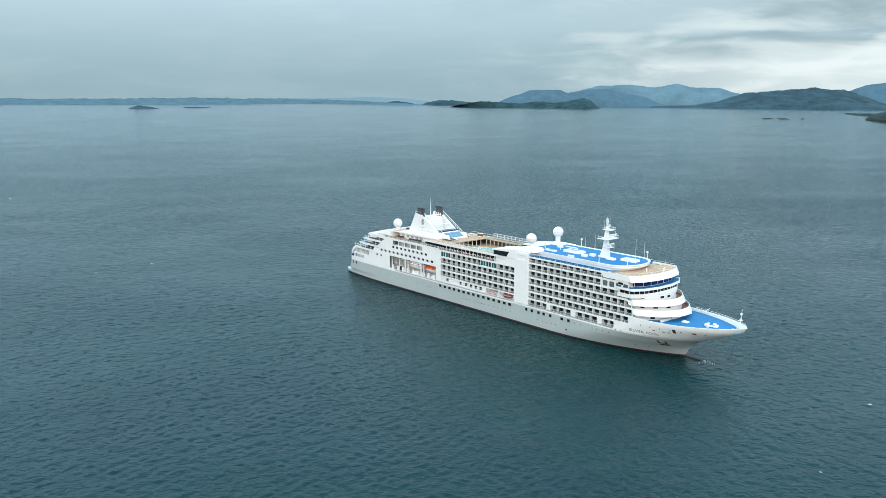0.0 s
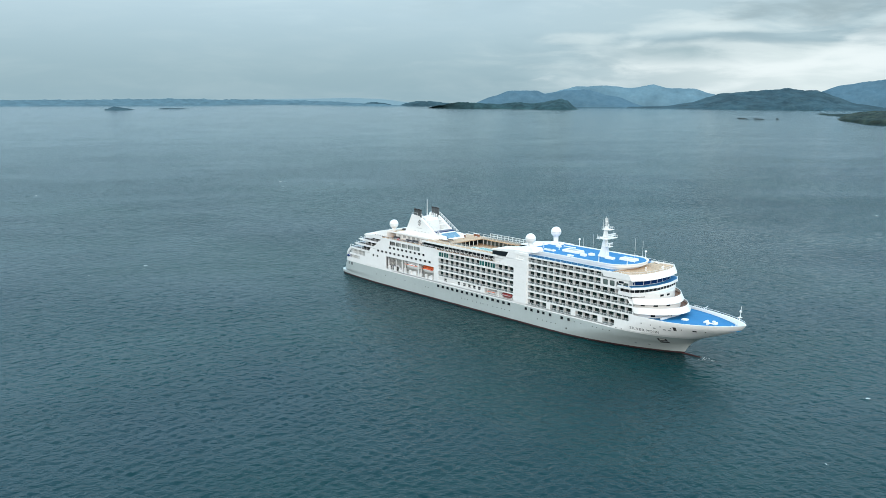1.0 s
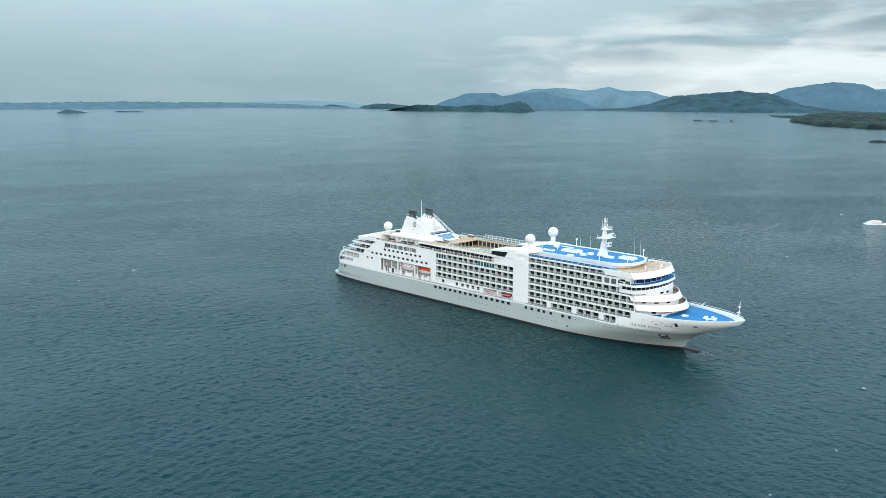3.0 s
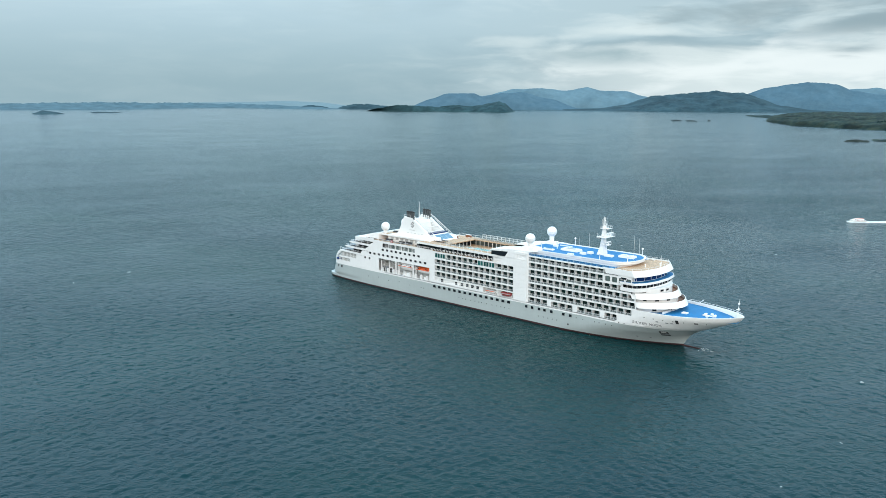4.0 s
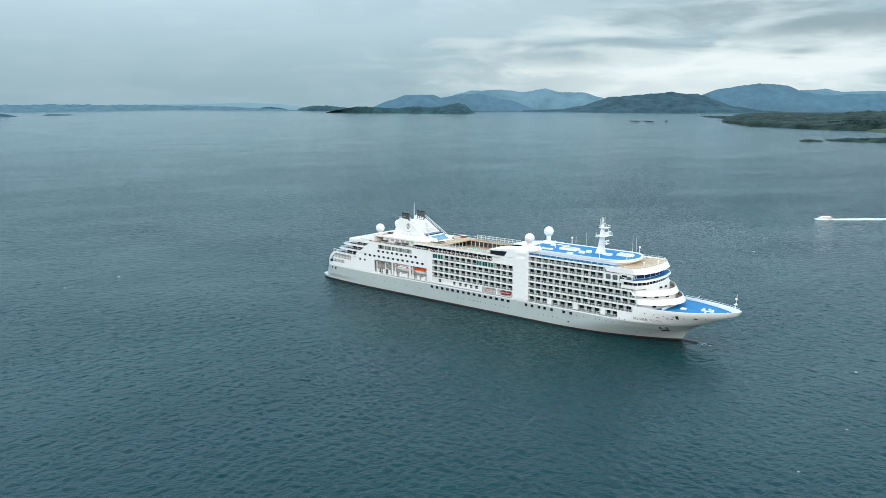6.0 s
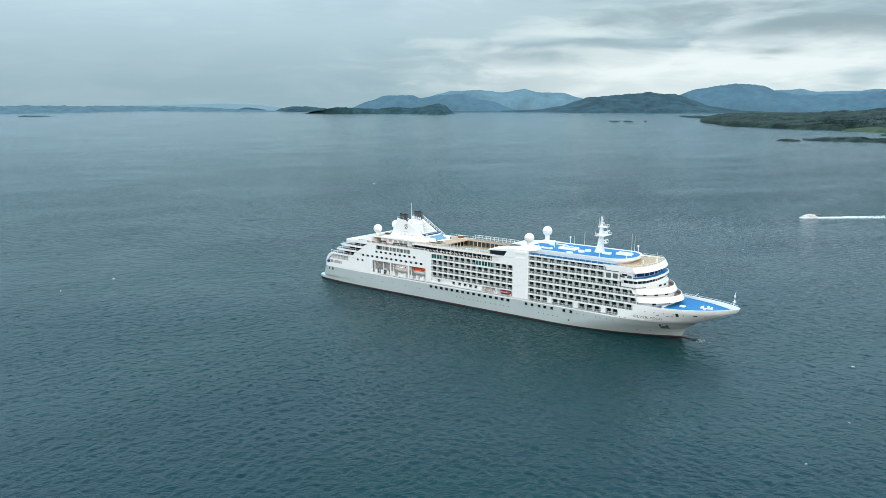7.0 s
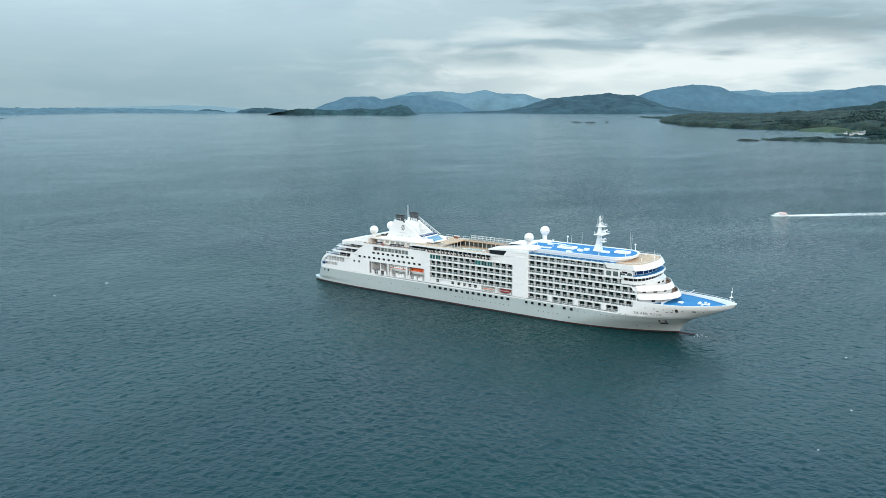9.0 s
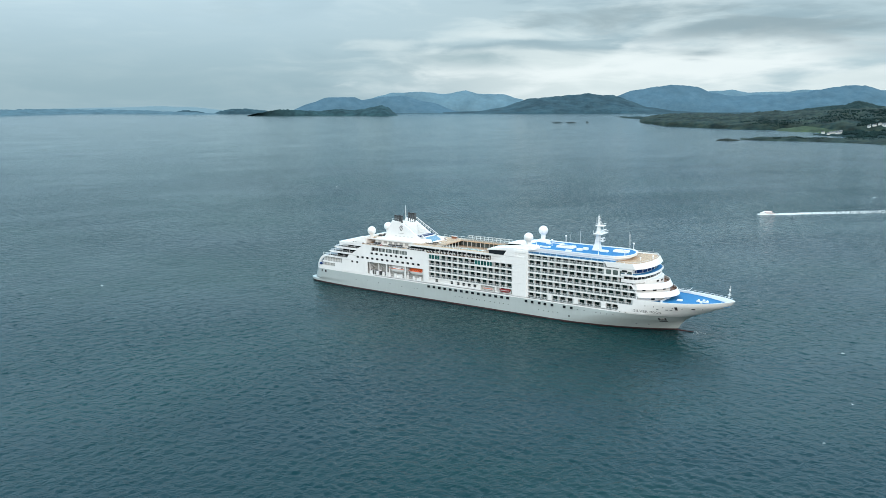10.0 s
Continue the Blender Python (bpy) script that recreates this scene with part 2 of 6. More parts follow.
DOORGLASS = material("balcony_door_glass", (0.006, 0.022, 0.020), 0.10, var=0.3, scale=0.7, rand=0.7, spec=0.12)
CABIN = material("cabin_window_curtain", (0.66, 0.70, 0.69), 0.7, var=0.12, scale=1.2, rand=0.25)
CURTAIN = material("pale_curtain", (0.42, 0.42, 0.40), 0.8, var=0.15, scale=1.2, rand=0.35)
RAILGLASS = material("balustrade_glass", (0.42, 0.48, 0.48), 0.08, var=0.08, scale=0.5, alpha=0.22, spec=0.3)
BLUERAIL = material("blue_tinted_rail_glass", (0.03, 0.16, 0.34), 0.1, var=0.1, scale=0.5, alpha=0.5, spec=0.3)
PICTGLASS = material("grey_picture_window", (0.095, 0.125, 0.118), 0.12, var=0.3, scale=0.8, rand=0.4, spec=0.3)
CANOPYGLASS = material("canopy_glass", (0.10, 0.22, 0.32), 0.1, var=0.15, scale=0.5)
BALCONY = material("balcony_deck_covering", (0.10, 0.11, 0.11), 0.7, var=0.2)
GREY = material("grey_fittings", (0.25, 0.26, 0.27), 0.5, var=0.15)
BLACK = material("black_fittings", (0.02, 0.02, 0.022), 0.5, var=0.3)
# near-black colour stands in for shade inside the stern terraces and boat bays
DARK = material("painted_interior_shade", (0.03, 0.03, 0.03), 0.7, var=0.3)
PIPE = material("sooty_steel_pipe", (0.13, 0.14, 0.145), 0.4, 0.5, var=0.35, scale=1.0, streak=0.3)
ORANGE = material("orange_lifeboat_plastic", (0.72, 0.11, 0.02), 0.4, var=0.08)
RED = material("red_boat_plastic", (0.30, 0.03, 0.03), 0.45, var=0.1)
POOL = material("pool_water", (0.10, 0.46, 0.46), 0.1, var=0.1, bump=0.02, bump_scale=2)
CUSHION = material("dark_woven_cushion", (0.05, 0.05, 0.055), 0.8, var=0.3)
WOOD = material("varnished_wood", (0.22, 0.08, 0.035), 0.45, var=0.25)
INK = material("dark_lettering_paint", (0.04, 0.04, 0.05), 0.5)
SEA = sea_material()
FOAM = material("sea_foam", (0.75, 0.80, 0.80), 0.8, var=0.25, scale=1.5)
MOOR = material("moorland", (0.042, 0.056, 0.040), 0.95, var=0.6, scale=0.022, dark=(0.010, 0.028, 0.030), bump=3.0, bump_scale=0.05, spec=0.1)
WOODLAND = material("woodland", (0.016, 0.040, 0.036), 0.95, var=0.3, scale=0.03, dark=(0.013, 0.028, 0.030), bump=4.0, bump_scale=0.12, spec=0.1)
# hills, island and mountains: distance haze is painted into these blue base colours
HILL = material("haze_blue_hillside", (0.044, 0.084, 0.100), 0.95, var=0.35, scale=0.010, dark=(0.024, 0.056, 0.074), bump=5.0, bump_scale=0.03, spec=0.1)
ISLE = material("haze_blue_island_woodland", (0.034, 0.076, 0.084), 0.95, var=0.35, scale=0.02, dark=(0.020, 0.048, 0.058), bump=3.0, bump_scale=0.08, spec=0.1)
MOUNTAIN = material("haze_blue_mountain", (0.080, 0.143, 0.184), 0.95, var=0.12, scale=0.012, dark=(0.062, 0.120, 0.160), bump=6.0, bump_scale=0.02, spec=0.1)
RANGE = material("pale_haze_blue_mountain", (0.125, 0.205, 0.245), 0.95, var=0.16, scale=0.006, dark=(0.098, 0.170, 0.212), bump=6.0, bump_scale=0.02, spec=0.1)
# skerry and pens: the blue-green tint of the distant air is mixed in
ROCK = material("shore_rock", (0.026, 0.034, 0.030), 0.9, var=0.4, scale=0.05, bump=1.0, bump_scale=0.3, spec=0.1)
PENS = material("haze_tinted_pen_floats", (0.085, 0.115, 0.125), 0.8, var=0.2, spec=0.1)
# far shore and veiled slope: haze and rain veil exist only as base colour
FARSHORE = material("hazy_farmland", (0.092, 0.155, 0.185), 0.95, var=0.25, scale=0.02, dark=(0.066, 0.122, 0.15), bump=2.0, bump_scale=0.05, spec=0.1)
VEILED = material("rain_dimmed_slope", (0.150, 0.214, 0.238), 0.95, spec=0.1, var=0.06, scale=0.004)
MEADOW = material("grazed_meadow", (0.066, 0.092, 0.044), 0.95, var=0.4, scale=0.03, dark=(0.026, 0.046, 0.032), bump=1.0, bump_scale=0.1, spec=0.1)
COTTAGE = material("whitewashed_wall", (0.75, 0.75, 0.72), 0.8, var=0.1)
SLATE = material("slate_roof", (0.10, 0.11, 0.12), 0.7, var=0.2)


# ---------------------------------------------------------------- mesh tools
class Build:
    """Collects vertices and faces of one mesh, with a material slot for each face."""

    def __init__(self):
        self.v, self.f, self.m = [], [], []

    def add(self, vs, fs, mat=0):
        k = len(self.v)
        self.v += [tuple(p) for p in vs]
        self.f += [tuple(i + k for i in f) for f in fs]
        self.m += [mat] * len(fs)
        return self

    def quad(self, a, b, c, d, mat=0):
        return self.add((a, b, c, d), ((0, 1, 2, 3),), mat)

    def box(self, x0, x1, y0, y1, z0, z1, mat=0):
        vs = [(x, y, z) for z in (z0, z1) for y in (y0, y1) for x in (x0, x1)]
        return self.add(vs, ((0, 2, 3, 1), (4, 5, 7, 6), (0, 1, 5, 4), (2, 6, 7, 3), (0, 4, 6, 2), (1, 3, 7, 5)), mat)

    def prism(self, pts, z0, z1, mat=0, top=None, grow=0.0):
        """An outline in x, y raised from z0 to z1; grow scales the top about its middle."""
        n = len(pts)
        cx, cy = sum(p[0] for p in pts) / n, sum(p[1] for p in pts) / n
        up = [(cx + (x - cx) * (1 + grow), cy + (y - cy) * (1 + grow), z1) for x, y in pts]
        vs = [(x, y, z0) for x, y in pts] + up
        self.add(vs, [tuple(range(n - 1, -1, -1))] + [(i, (i + 1) % n, n + (i + 1) % n, n + i) for i in range(n)], mat)
        return self.add(up, [tuple(range(n))], mat if top is None else top)

    def side(self, pts, y0, y1, mat=0):
        """An outline in x, z drawn out from y0 to y1."""
        n = len(pts)
        vs = [(x, y0, z) for x, z in pts] + [(x, y1, z) for x, z in pts]
        return self.add(vs, [tuple(range(n)), tuple(range(2 * n - 1, n - 1, -1))] + [(i, n + i, n + (i + 1) % n, (i + 1) % n) for i in range(n)], mat)

    def rod(self, a, b, r, r2=None, n=8, mat=0):
        a, b = Vector(a), Vector(b)
        q = (b - a).to_track_quat("Z", "Y")
        r2 = r if r2 is None else r2
        ring = [q @ Vector((math.cos(k * math.tau / n), math.sin(k * math.tau / n), 0)) for k in range(n)]
        vs = [a + p * r for p in ring] + [b + p * r2 for p in ring]
        return self.add(vs, [tuple(range(n - 1, -1, -1)), tuple(range(n, 2 * n))] + [(i, (i + 1) % n, n + (i + 1) % n, n + i) for i in range(n)], mat)

    def ball(self, c, r, n=20, rings=12, low=-1.0, squash=1.0, mat=0):
        vs, fs = [], []
        for i in range(rings + 1):
            ph = math.asin(max(-1, min(1, low))) + (math.pi / 2 - math.asin(low)) * i / rings
            for k in range(n):
                a = math.tau * k / n
                vs.append((c[0] + r * math.cos(ph) * math.cos(a), c[1] + r * math.cos(ph) * math.sin(a), c[2] + r * squash * math.sin(ph)))
        for i in range(rings):
            fs += [(i * n + k, i * n + (k + 1) % n, (i + 1) * n + (k + 1) % n, (i + 1) * n + k) for k in range(n)]
        return self.add(vs, fs, mat)

    def loft(self, rows, mat=0, closed=False):
        n = len(rows[0])
        vs = [p for r in rows for p in r]
        fs = []
        for i in range(len(rows) - 1):
            for k in range(n if closed else n - 1):
                j = (k + 1) % n
                fs.append((i * n + k, i * n + j, (i + 1) * n + j, (i + 1) * n + k))
        return self.add(vs, fs, mat)

    def wall(self, pts, z0, z1, t=0.12, mat=0, lean=0.0):
        """A wall of thickness t along an open outline in x, y; lean pushes its top outward along x."""
        rows = []
        n = len(pts)
        inner = []
        for i in range(n):
            a, b = Vector(pts[max(i - 1, 0)]), Vector(pts[min(i + 1, n - 1)])
            d = (b - a).normalized()
            inner.append((pts[i][0] - d.y * t, pts[i][1] + d.x * t))
        for q, z, s in ((pts, z0, 0), (pts, z1, 1), (inner, z1, 1), (inner, z0, 0)):
            rows.append([(x + lean * s, y, z) for x, y in q])
        rows.append(rows[0])
        self.loft(rows, mat)
        for k in (0, -1):
            self.quad(*[r[k] for r in rows[:4]], mat)
        return self

    def mesh(self, name, mats, smooth=False):
        me = bpy.data.meshes.new(name)
        me.from_pydata(self.v, [], self.f)
        for m in mats:
            me.materials.append(m)
        if len(mats) > 1:
            me.polygons.foreach_set("material_index", self.m)
        if smooth:
            bm = bmesh.new()
            bm.from_mesh(me)
            bmesh.ops.remove_doubles(bm, verts=bm.verts, dist=0.002)
            bm.to_mesh(me)
            bm.free()
            me.polygons.foreach_set("use_smooth", [True] * len(me.polygons))
            me.set_sharp_from_angle(angle=radians(38))
        me.update()
        return me


def part(name, b, mats, parent, label="", at=None, smooth=False):
    """Links a Build, or a mesh already made, as one mesh object under parent."""
    mats = mats if isinstance(mats, (list, tuple)) else [mats]
    me = b.mesh(name, mats, smooth) if isinstance(b, Build) else b
    ob = new(name, me)
    ob.parent = parent
    if at is not None:
        ob.matrix_basis = at
    return tagged(ob, label)


def thing(name, label, category, group="", at=None, kind=""):
    ob = new(name)
    if at is not None:
        ob.matrix_basis = at
    return tagged(ob, label, category, group, kind)


def nose(xa, xf, hw, n=20, p=2.4, q=1.7):
    """A rounded front in plan: from (xa, -hw) round (xf, 0) to (xa, hw)."""
    out = []
    for i in range(n + 1):
        a = -math.pi / 2 + math.pi * i / n
        c, s = math.cos(a), math.sin(a)
        out.append((xa + (xf - xa) * abs(c) ** (2 / p), math.copysign(hw * abs(s) ** (2 / q), s)))
    return out


# ---------------------------------------------------------------- sea
HUB = (210.0, -280.0)


# the far sheet is bent upward so horizon and shores fit the camera's view
def sea_level(x, y):
    r = math.hypot(x - HUB[0], y - HUB[1])
    u = min(max((r - 1750) / 2050, 0), 1)
    west = max(0.0, 1 - abs(math.degrees(math.atan2(y - HUB[1], x - HUB[0])) - 148) / 7)
    return (31 + 7 * west * west * (3 - 2 * west)) * u * u * (3 - 2 * u)


def polar(deg, r):
    return HUB[0] + r * math.cos(radians(deg)), HUB[1] + r * math.sin(radians(deg))


SEA_CELL, SEA_STEP, SEA_SLOPE = 0.6, 0.13, 0.125


def wave_train():
    """Two crossing wind seas as sums of sines: wave number along x and y, height, phase, length."""
    rnd = random.Random(8)
    out = []
    for k in range(72):
        length = 1.9 * (6.6 / 1.9) ** rnd.random()
        heading = rnd.gauss(*((182, 17), (82, 19), (132, 40))[k % 3])
        n = math.tau / length
        steep = SEA_SLOPE * math.sqrt(2 / 72) * math.exp(-(math.log(length / 3.1) / 0.7) ** 2)
        out.append((n * math.cos(radians(heading)), n * math.sin(radians(heading)), 1.55 * steep / n, rnd.uniform(0, math.tau), length))
    return out


WAVES = wave_train()


def sea_spacing(r):
    return np.maximum(SEA_CELL * np.maximum(1, (r / 380) ** 1.75), r * radians(SEA_STEP))


def swell(x, y):
    """Height of the wind sea over the mean level; each wave dies out where the sheet grows too coarse to carry it."""
    x, y = np.asarray(x, float), np.asarray(y, float)
    r = np.hypot(x - HUB[0], y - HUB[1])
    cell = sea_spacing(r)
    gust = 0.82 + 0.3 * np.sin(x / 61 + 1.3 * np.sin(y / 83)) * np.sin(y / 47 + 0.9 * np.sin(x / 71 + 2))
    h = np.zeros_like(x)
    for kx, ky, high, phase, length in WAVES:
        q = kx * x + ky * y + phase
        h += high * np.clip((length / cell - 2.5) / 2.5, 0, 1) * (np.sin(q) + 0.18 * np.cos(2 * q))
    a = np.degrees(np.arctan2(y - HUB[1], x - HUB[0])) % 360
    rim = np.clip((a - 76) / 6, 0, 1) * np.clip((196 - a) / 6, 0, 1)
    return h * gust * rim * np.clip((r - 70) / 30, 0, 1)


radii = [20.0]
while radii[-1] < 4850:
    radii.append(radii[-1] + (float(SEA_CELL * max(1, (radii[-1] / 380) ** 1.75)) if radii[-1] > 95 else 8.0))
radii = np.array([0.01] + radii[:-1] + [4850.0])
turns = np.radians(np.concatenate([np.arange(76, 196, SEA_STEP), np.arange(196, 436, 5.0)]))
rr, aa = np.meshgrid(radii, turns, indexing="ij")
sx, sy = HUB[0] + rr * np.cos(aa), HUB[1] + rr * np.sin(aa)
u = np.clip((rr - 1750) / 2050, 0, 1)
west = np.clip(1 - np.abs(np.degrees(np.arctan2(sy - HUB[1], sx - HUB[0])) - 148) / 7, 0, 1)
sz = (31 + 7 * west * west * (3 - 2 * west)) * u * u * (3 - 2 * u) + swell(sx, sy)
nr, na = rr.shape
i, k = np.meshgrid(np.arange(nr - 1), np.arange(na), indexing="ij")
j = (k + 1) % na
faces = np.stack([i * na + k, (i + 1) * na + k, (i + 1) * na + j, i * na + j], -1).reshape(-1, 4)
me = bpy.data.meshes.new("water")
me.vertices.add(nr * na)
me.vertices.foreach_set("co", np.stack([sx, sy, sz], -1).astype(np.float32).ravel())
me.loops.add(faces.size)
me.loops.foreach_set("vertex_index", faces.astype(np.int32).ravel())
me.polygons.add(len(faces))
me.polygons.foreach_set("loop_start", np.arange(0, faces.size, 4, dtype=np.int32))
me.polygons.foreach_set("use_smooth", np.ones(len(faces), dtype=bool))
me.materials.append(SEA)
me.update(calc_edges=True)
water = new("water", me)
tagged(water, "wind-rippled grey-green sea reaching to the far shores", "sea", kind="structure")


# ---------------------------------------------------------------- far shores
def along(table, a):
    """Smooth value of a table of (degrees, value), in order of falling degrees."""
    if a >= table[0][0]:
        return table[0][1]
    for (a0, v0), (a1, v1) in zip(table, table[1:]):
        if a0 >= a >= a1:
            u = (a0 - a) / (a0 - a1)
            return v0 + (v1 - v0) * (u * u * (3 - 2 * u) * 0.6 + u * 0.4)
    return table[-1][1]


def land(name, label, category, crest, shore, far, back, mat, rough=0.1, grain=120.0, step=0.06, rows=16, seed=0.0, trees=0.0, fall=0.75):
    """A hill range: crest heights by bearing at distance far, its foot on the shore, its back behind."""
    b = Build()
    a0, a1 = crest[0][0], crest[-1][0]
    n = max(12, int((a0 - a1) / step))
    grid = []
    for j in range(rows + 7):
        line = []
        for i in range(n + 1):
            a = a0 + (a1 - a0) * i / n
            foot = along(shore, a)
            top = along(crest, a)
            if j <= rows:
                v = j / rows
                r = foot + (far - foot) * v
            else:
                v = 1 - (j - rows) / 6
                r = far + (back - far) * (1 - v)
            x, y = polar(a, r)
            base = sea_level(x, y) - 1.5
            wave = noise.fractal(Vector((x / grain, y / grain, seed)), 0.9, 2.1, 6)
            gully = noise.fractal(Vector((x / grain * 2.7, y / grain * 2.7, seed + 9)), 0.8, 2.0, 5)
            rise = max(0.0, top - base)
            h = rise * (v ** fall) * (1 + rough * wave * (1.3 - v)) + rise * rough * 0.55 * gully * min(1, 4 * v)
            if trees and v > 0.04:
                h += trees * max(0, noise.fractal(Vector((x / 22, y / 22, 3)), 0.6, 2, 4) + 0.35) * min(1, v * 5)
            line.append((x, y, base + max(0, h)))
        grid.append(line)
    b.loft(grid)
    ob = new(name, b.mesh(name, [mat], smooth=False))
    ob.data.polygons.foreach_set("use_smooth", [True] * len(ob.data.polygons))
    return tagged(ob, label, category, kind="structure")


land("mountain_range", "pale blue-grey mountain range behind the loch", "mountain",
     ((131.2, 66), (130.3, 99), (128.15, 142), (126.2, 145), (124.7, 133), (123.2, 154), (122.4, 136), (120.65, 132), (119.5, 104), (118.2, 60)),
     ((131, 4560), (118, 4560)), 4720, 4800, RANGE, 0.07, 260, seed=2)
land("mountain_range", "haze-blue mountain shoulders above the far shore", "mountain",
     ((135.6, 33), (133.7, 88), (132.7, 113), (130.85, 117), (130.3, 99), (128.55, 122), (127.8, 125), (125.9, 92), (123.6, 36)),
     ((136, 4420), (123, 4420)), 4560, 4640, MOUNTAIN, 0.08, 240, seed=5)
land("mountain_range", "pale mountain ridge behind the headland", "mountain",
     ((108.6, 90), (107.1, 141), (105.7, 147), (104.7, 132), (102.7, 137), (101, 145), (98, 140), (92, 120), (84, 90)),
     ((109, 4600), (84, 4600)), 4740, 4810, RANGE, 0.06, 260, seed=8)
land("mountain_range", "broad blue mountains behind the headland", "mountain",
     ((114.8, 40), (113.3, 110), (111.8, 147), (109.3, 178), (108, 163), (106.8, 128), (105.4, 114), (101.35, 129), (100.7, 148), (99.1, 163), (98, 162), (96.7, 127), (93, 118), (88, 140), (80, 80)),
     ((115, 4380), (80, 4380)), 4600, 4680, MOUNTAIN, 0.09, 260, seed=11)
land("hill", "dark hill along the far shore with haze blue in its colour", "hill",
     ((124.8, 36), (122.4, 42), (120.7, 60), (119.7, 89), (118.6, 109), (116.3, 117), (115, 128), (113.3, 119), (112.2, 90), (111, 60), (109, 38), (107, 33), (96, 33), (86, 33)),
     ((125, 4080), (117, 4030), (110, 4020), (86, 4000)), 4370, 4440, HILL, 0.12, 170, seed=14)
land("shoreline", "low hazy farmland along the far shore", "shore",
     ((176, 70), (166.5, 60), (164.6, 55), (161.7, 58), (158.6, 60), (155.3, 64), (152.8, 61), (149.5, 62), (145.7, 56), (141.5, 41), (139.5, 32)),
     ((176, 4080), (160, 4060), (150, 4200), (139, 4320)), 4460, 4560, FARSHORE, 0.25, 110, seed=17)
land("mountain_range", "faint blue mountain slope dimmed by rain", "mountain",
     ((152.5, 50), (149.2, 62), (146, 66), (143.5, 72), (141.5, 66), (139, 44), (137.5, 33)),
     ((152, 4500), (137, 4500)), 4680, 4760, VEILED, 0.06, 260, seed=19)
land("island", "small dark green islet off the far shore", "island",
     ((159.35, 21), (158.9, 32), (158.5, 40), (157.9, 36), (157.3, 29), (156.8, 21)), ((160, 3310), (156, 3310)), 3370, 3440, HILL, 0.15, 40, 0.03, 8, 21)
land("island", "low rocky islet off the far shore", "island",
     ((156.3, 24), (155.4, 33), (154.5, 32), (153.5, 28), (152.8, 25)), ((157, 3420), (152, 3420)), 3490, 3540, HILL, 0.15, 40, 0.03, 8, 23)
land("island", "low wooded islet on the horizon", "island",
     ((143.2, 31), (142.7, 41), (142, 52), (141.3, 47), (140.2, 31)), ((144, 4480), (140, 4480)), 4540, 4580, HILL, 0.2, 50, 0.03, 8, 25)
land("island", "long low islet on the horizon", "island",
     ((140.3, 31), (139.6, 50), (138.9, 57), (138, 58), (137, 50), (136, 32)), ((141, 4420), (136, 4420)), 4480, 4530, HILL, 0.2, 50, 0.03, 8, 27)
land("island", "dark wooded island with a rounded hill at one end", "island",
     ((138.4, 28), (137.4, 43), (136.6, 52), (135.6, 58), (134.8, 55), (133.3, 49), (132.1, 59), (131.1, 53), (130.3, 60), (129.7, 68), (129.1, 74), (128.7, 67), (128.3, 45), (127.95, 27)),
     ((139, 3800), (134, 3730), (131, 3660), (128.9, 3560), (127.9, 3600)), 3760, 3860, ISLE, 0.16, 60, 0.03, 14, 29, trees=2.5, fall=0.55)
land("headland", "green and brown moorland headland with rocky shore", "headland",
     ((111.8, 17), (111.6, 24), (111.3, 34), (110.3, 43), (109, 47), (105.5, 45), (103.8, 52), (100.5, 58), (96.8, 64), (90, 60), (82, 50)),
     ((111.8, 2900), (111.6, 2840), (109.8, 2640), (105.6, 2500), (102.2, 2500), (101.2, 2450), (98.9, 2340), (95, 2300), (82, 2250)),
     3050, 3300, MOOR, 0.22, 90, 0.04, 26, 31, trees=1.6, fall=0.36)
land("spit", "low dark rocky point off the headland", "shore",
     ((113.1, 27.5), (112.8, 30), (112.2, 28.5), (111.7, 30), (111.2, 27)), ((113.2, 3330), (112.2, 3150), (111.2, 3060)), 3400, 3470, WOODLAND, 0.2, 30, 0.03, 8, 41)
land("woodland_hill", "dark wooded hill behind the headland", "hill",
     ((104.6, 36), (102.7, 46), (100.75, 62), (99.15, 73), (98.4, 87), (97.9, 77), (96.7, 64), (94, 70), (88, 60), (82, 50)),
     ((105, 3290), (82, 3200)), 3500, 3620, WOODLAND, 0.14, 80, 0.04, 14, 33, trees=3)
land("spit", "low green spit of land with a stony edge", "shore",
     ((105.6, 0.4), (105.3, 2.5), (104.1, 7), (103.2, 6), (102.4, 9), (101.5, 6), (100.4, 7), (98.5, 6), (97, 8), (92, 9), (84, 10)),
     ((105.6, 1985), (102.3, 1965), (99.7, 1930), (97, 1862), (92, 1780), (84, 1700)), 2020, 2090, MOOR, 0.4, 30, 0.03, 10, 35, trees=1.5, fall=0.5)
land("meadow", "pale green grazing strip along the bay", "field",
     ((103.4, 8), (102.8, 14), (101.6, 19), (100.4, 20), (99.2, 21), (98, 22), (96, 22)),
     ((103.4, 2420), (101.8, 2380), (100.6, 2345), (99.0, 2330), (96, 2320)), 2475, 2520, MEADOW, 0.15, 60, 0.04, 10, 43, fall=0.8)
land("wooded_point", "dark wooded point behind the village", "shore",
     ((101.1, 5.5), (100.7, 7.6), (99.9, 8.6), (99.4, 11), (98.6, 14), (97, 15), (93, 16), (86, 16)),
     ((101.1, 2238), (100.6, 2214), (99.6, 2196), (98.8, 2130), (97.6, 2070), (96, 2030), (86, 1960)), 2275, 2330, WOODLAND, 0.2, 40, 0.03, 10, 45, trees=1.2, fall=0.5)
land("skerry", "flat dark rock awash in the loch", "rock",
     ((107.15, 0.6), (106.8, 4.4), (106.3, 5.2), (105.8, 4.0), (105.5, 0.6)), ((108, 1945), (105, 1945)), 1962, 1980, ROCK, 0.5, 14, 0.02, 6, 37)


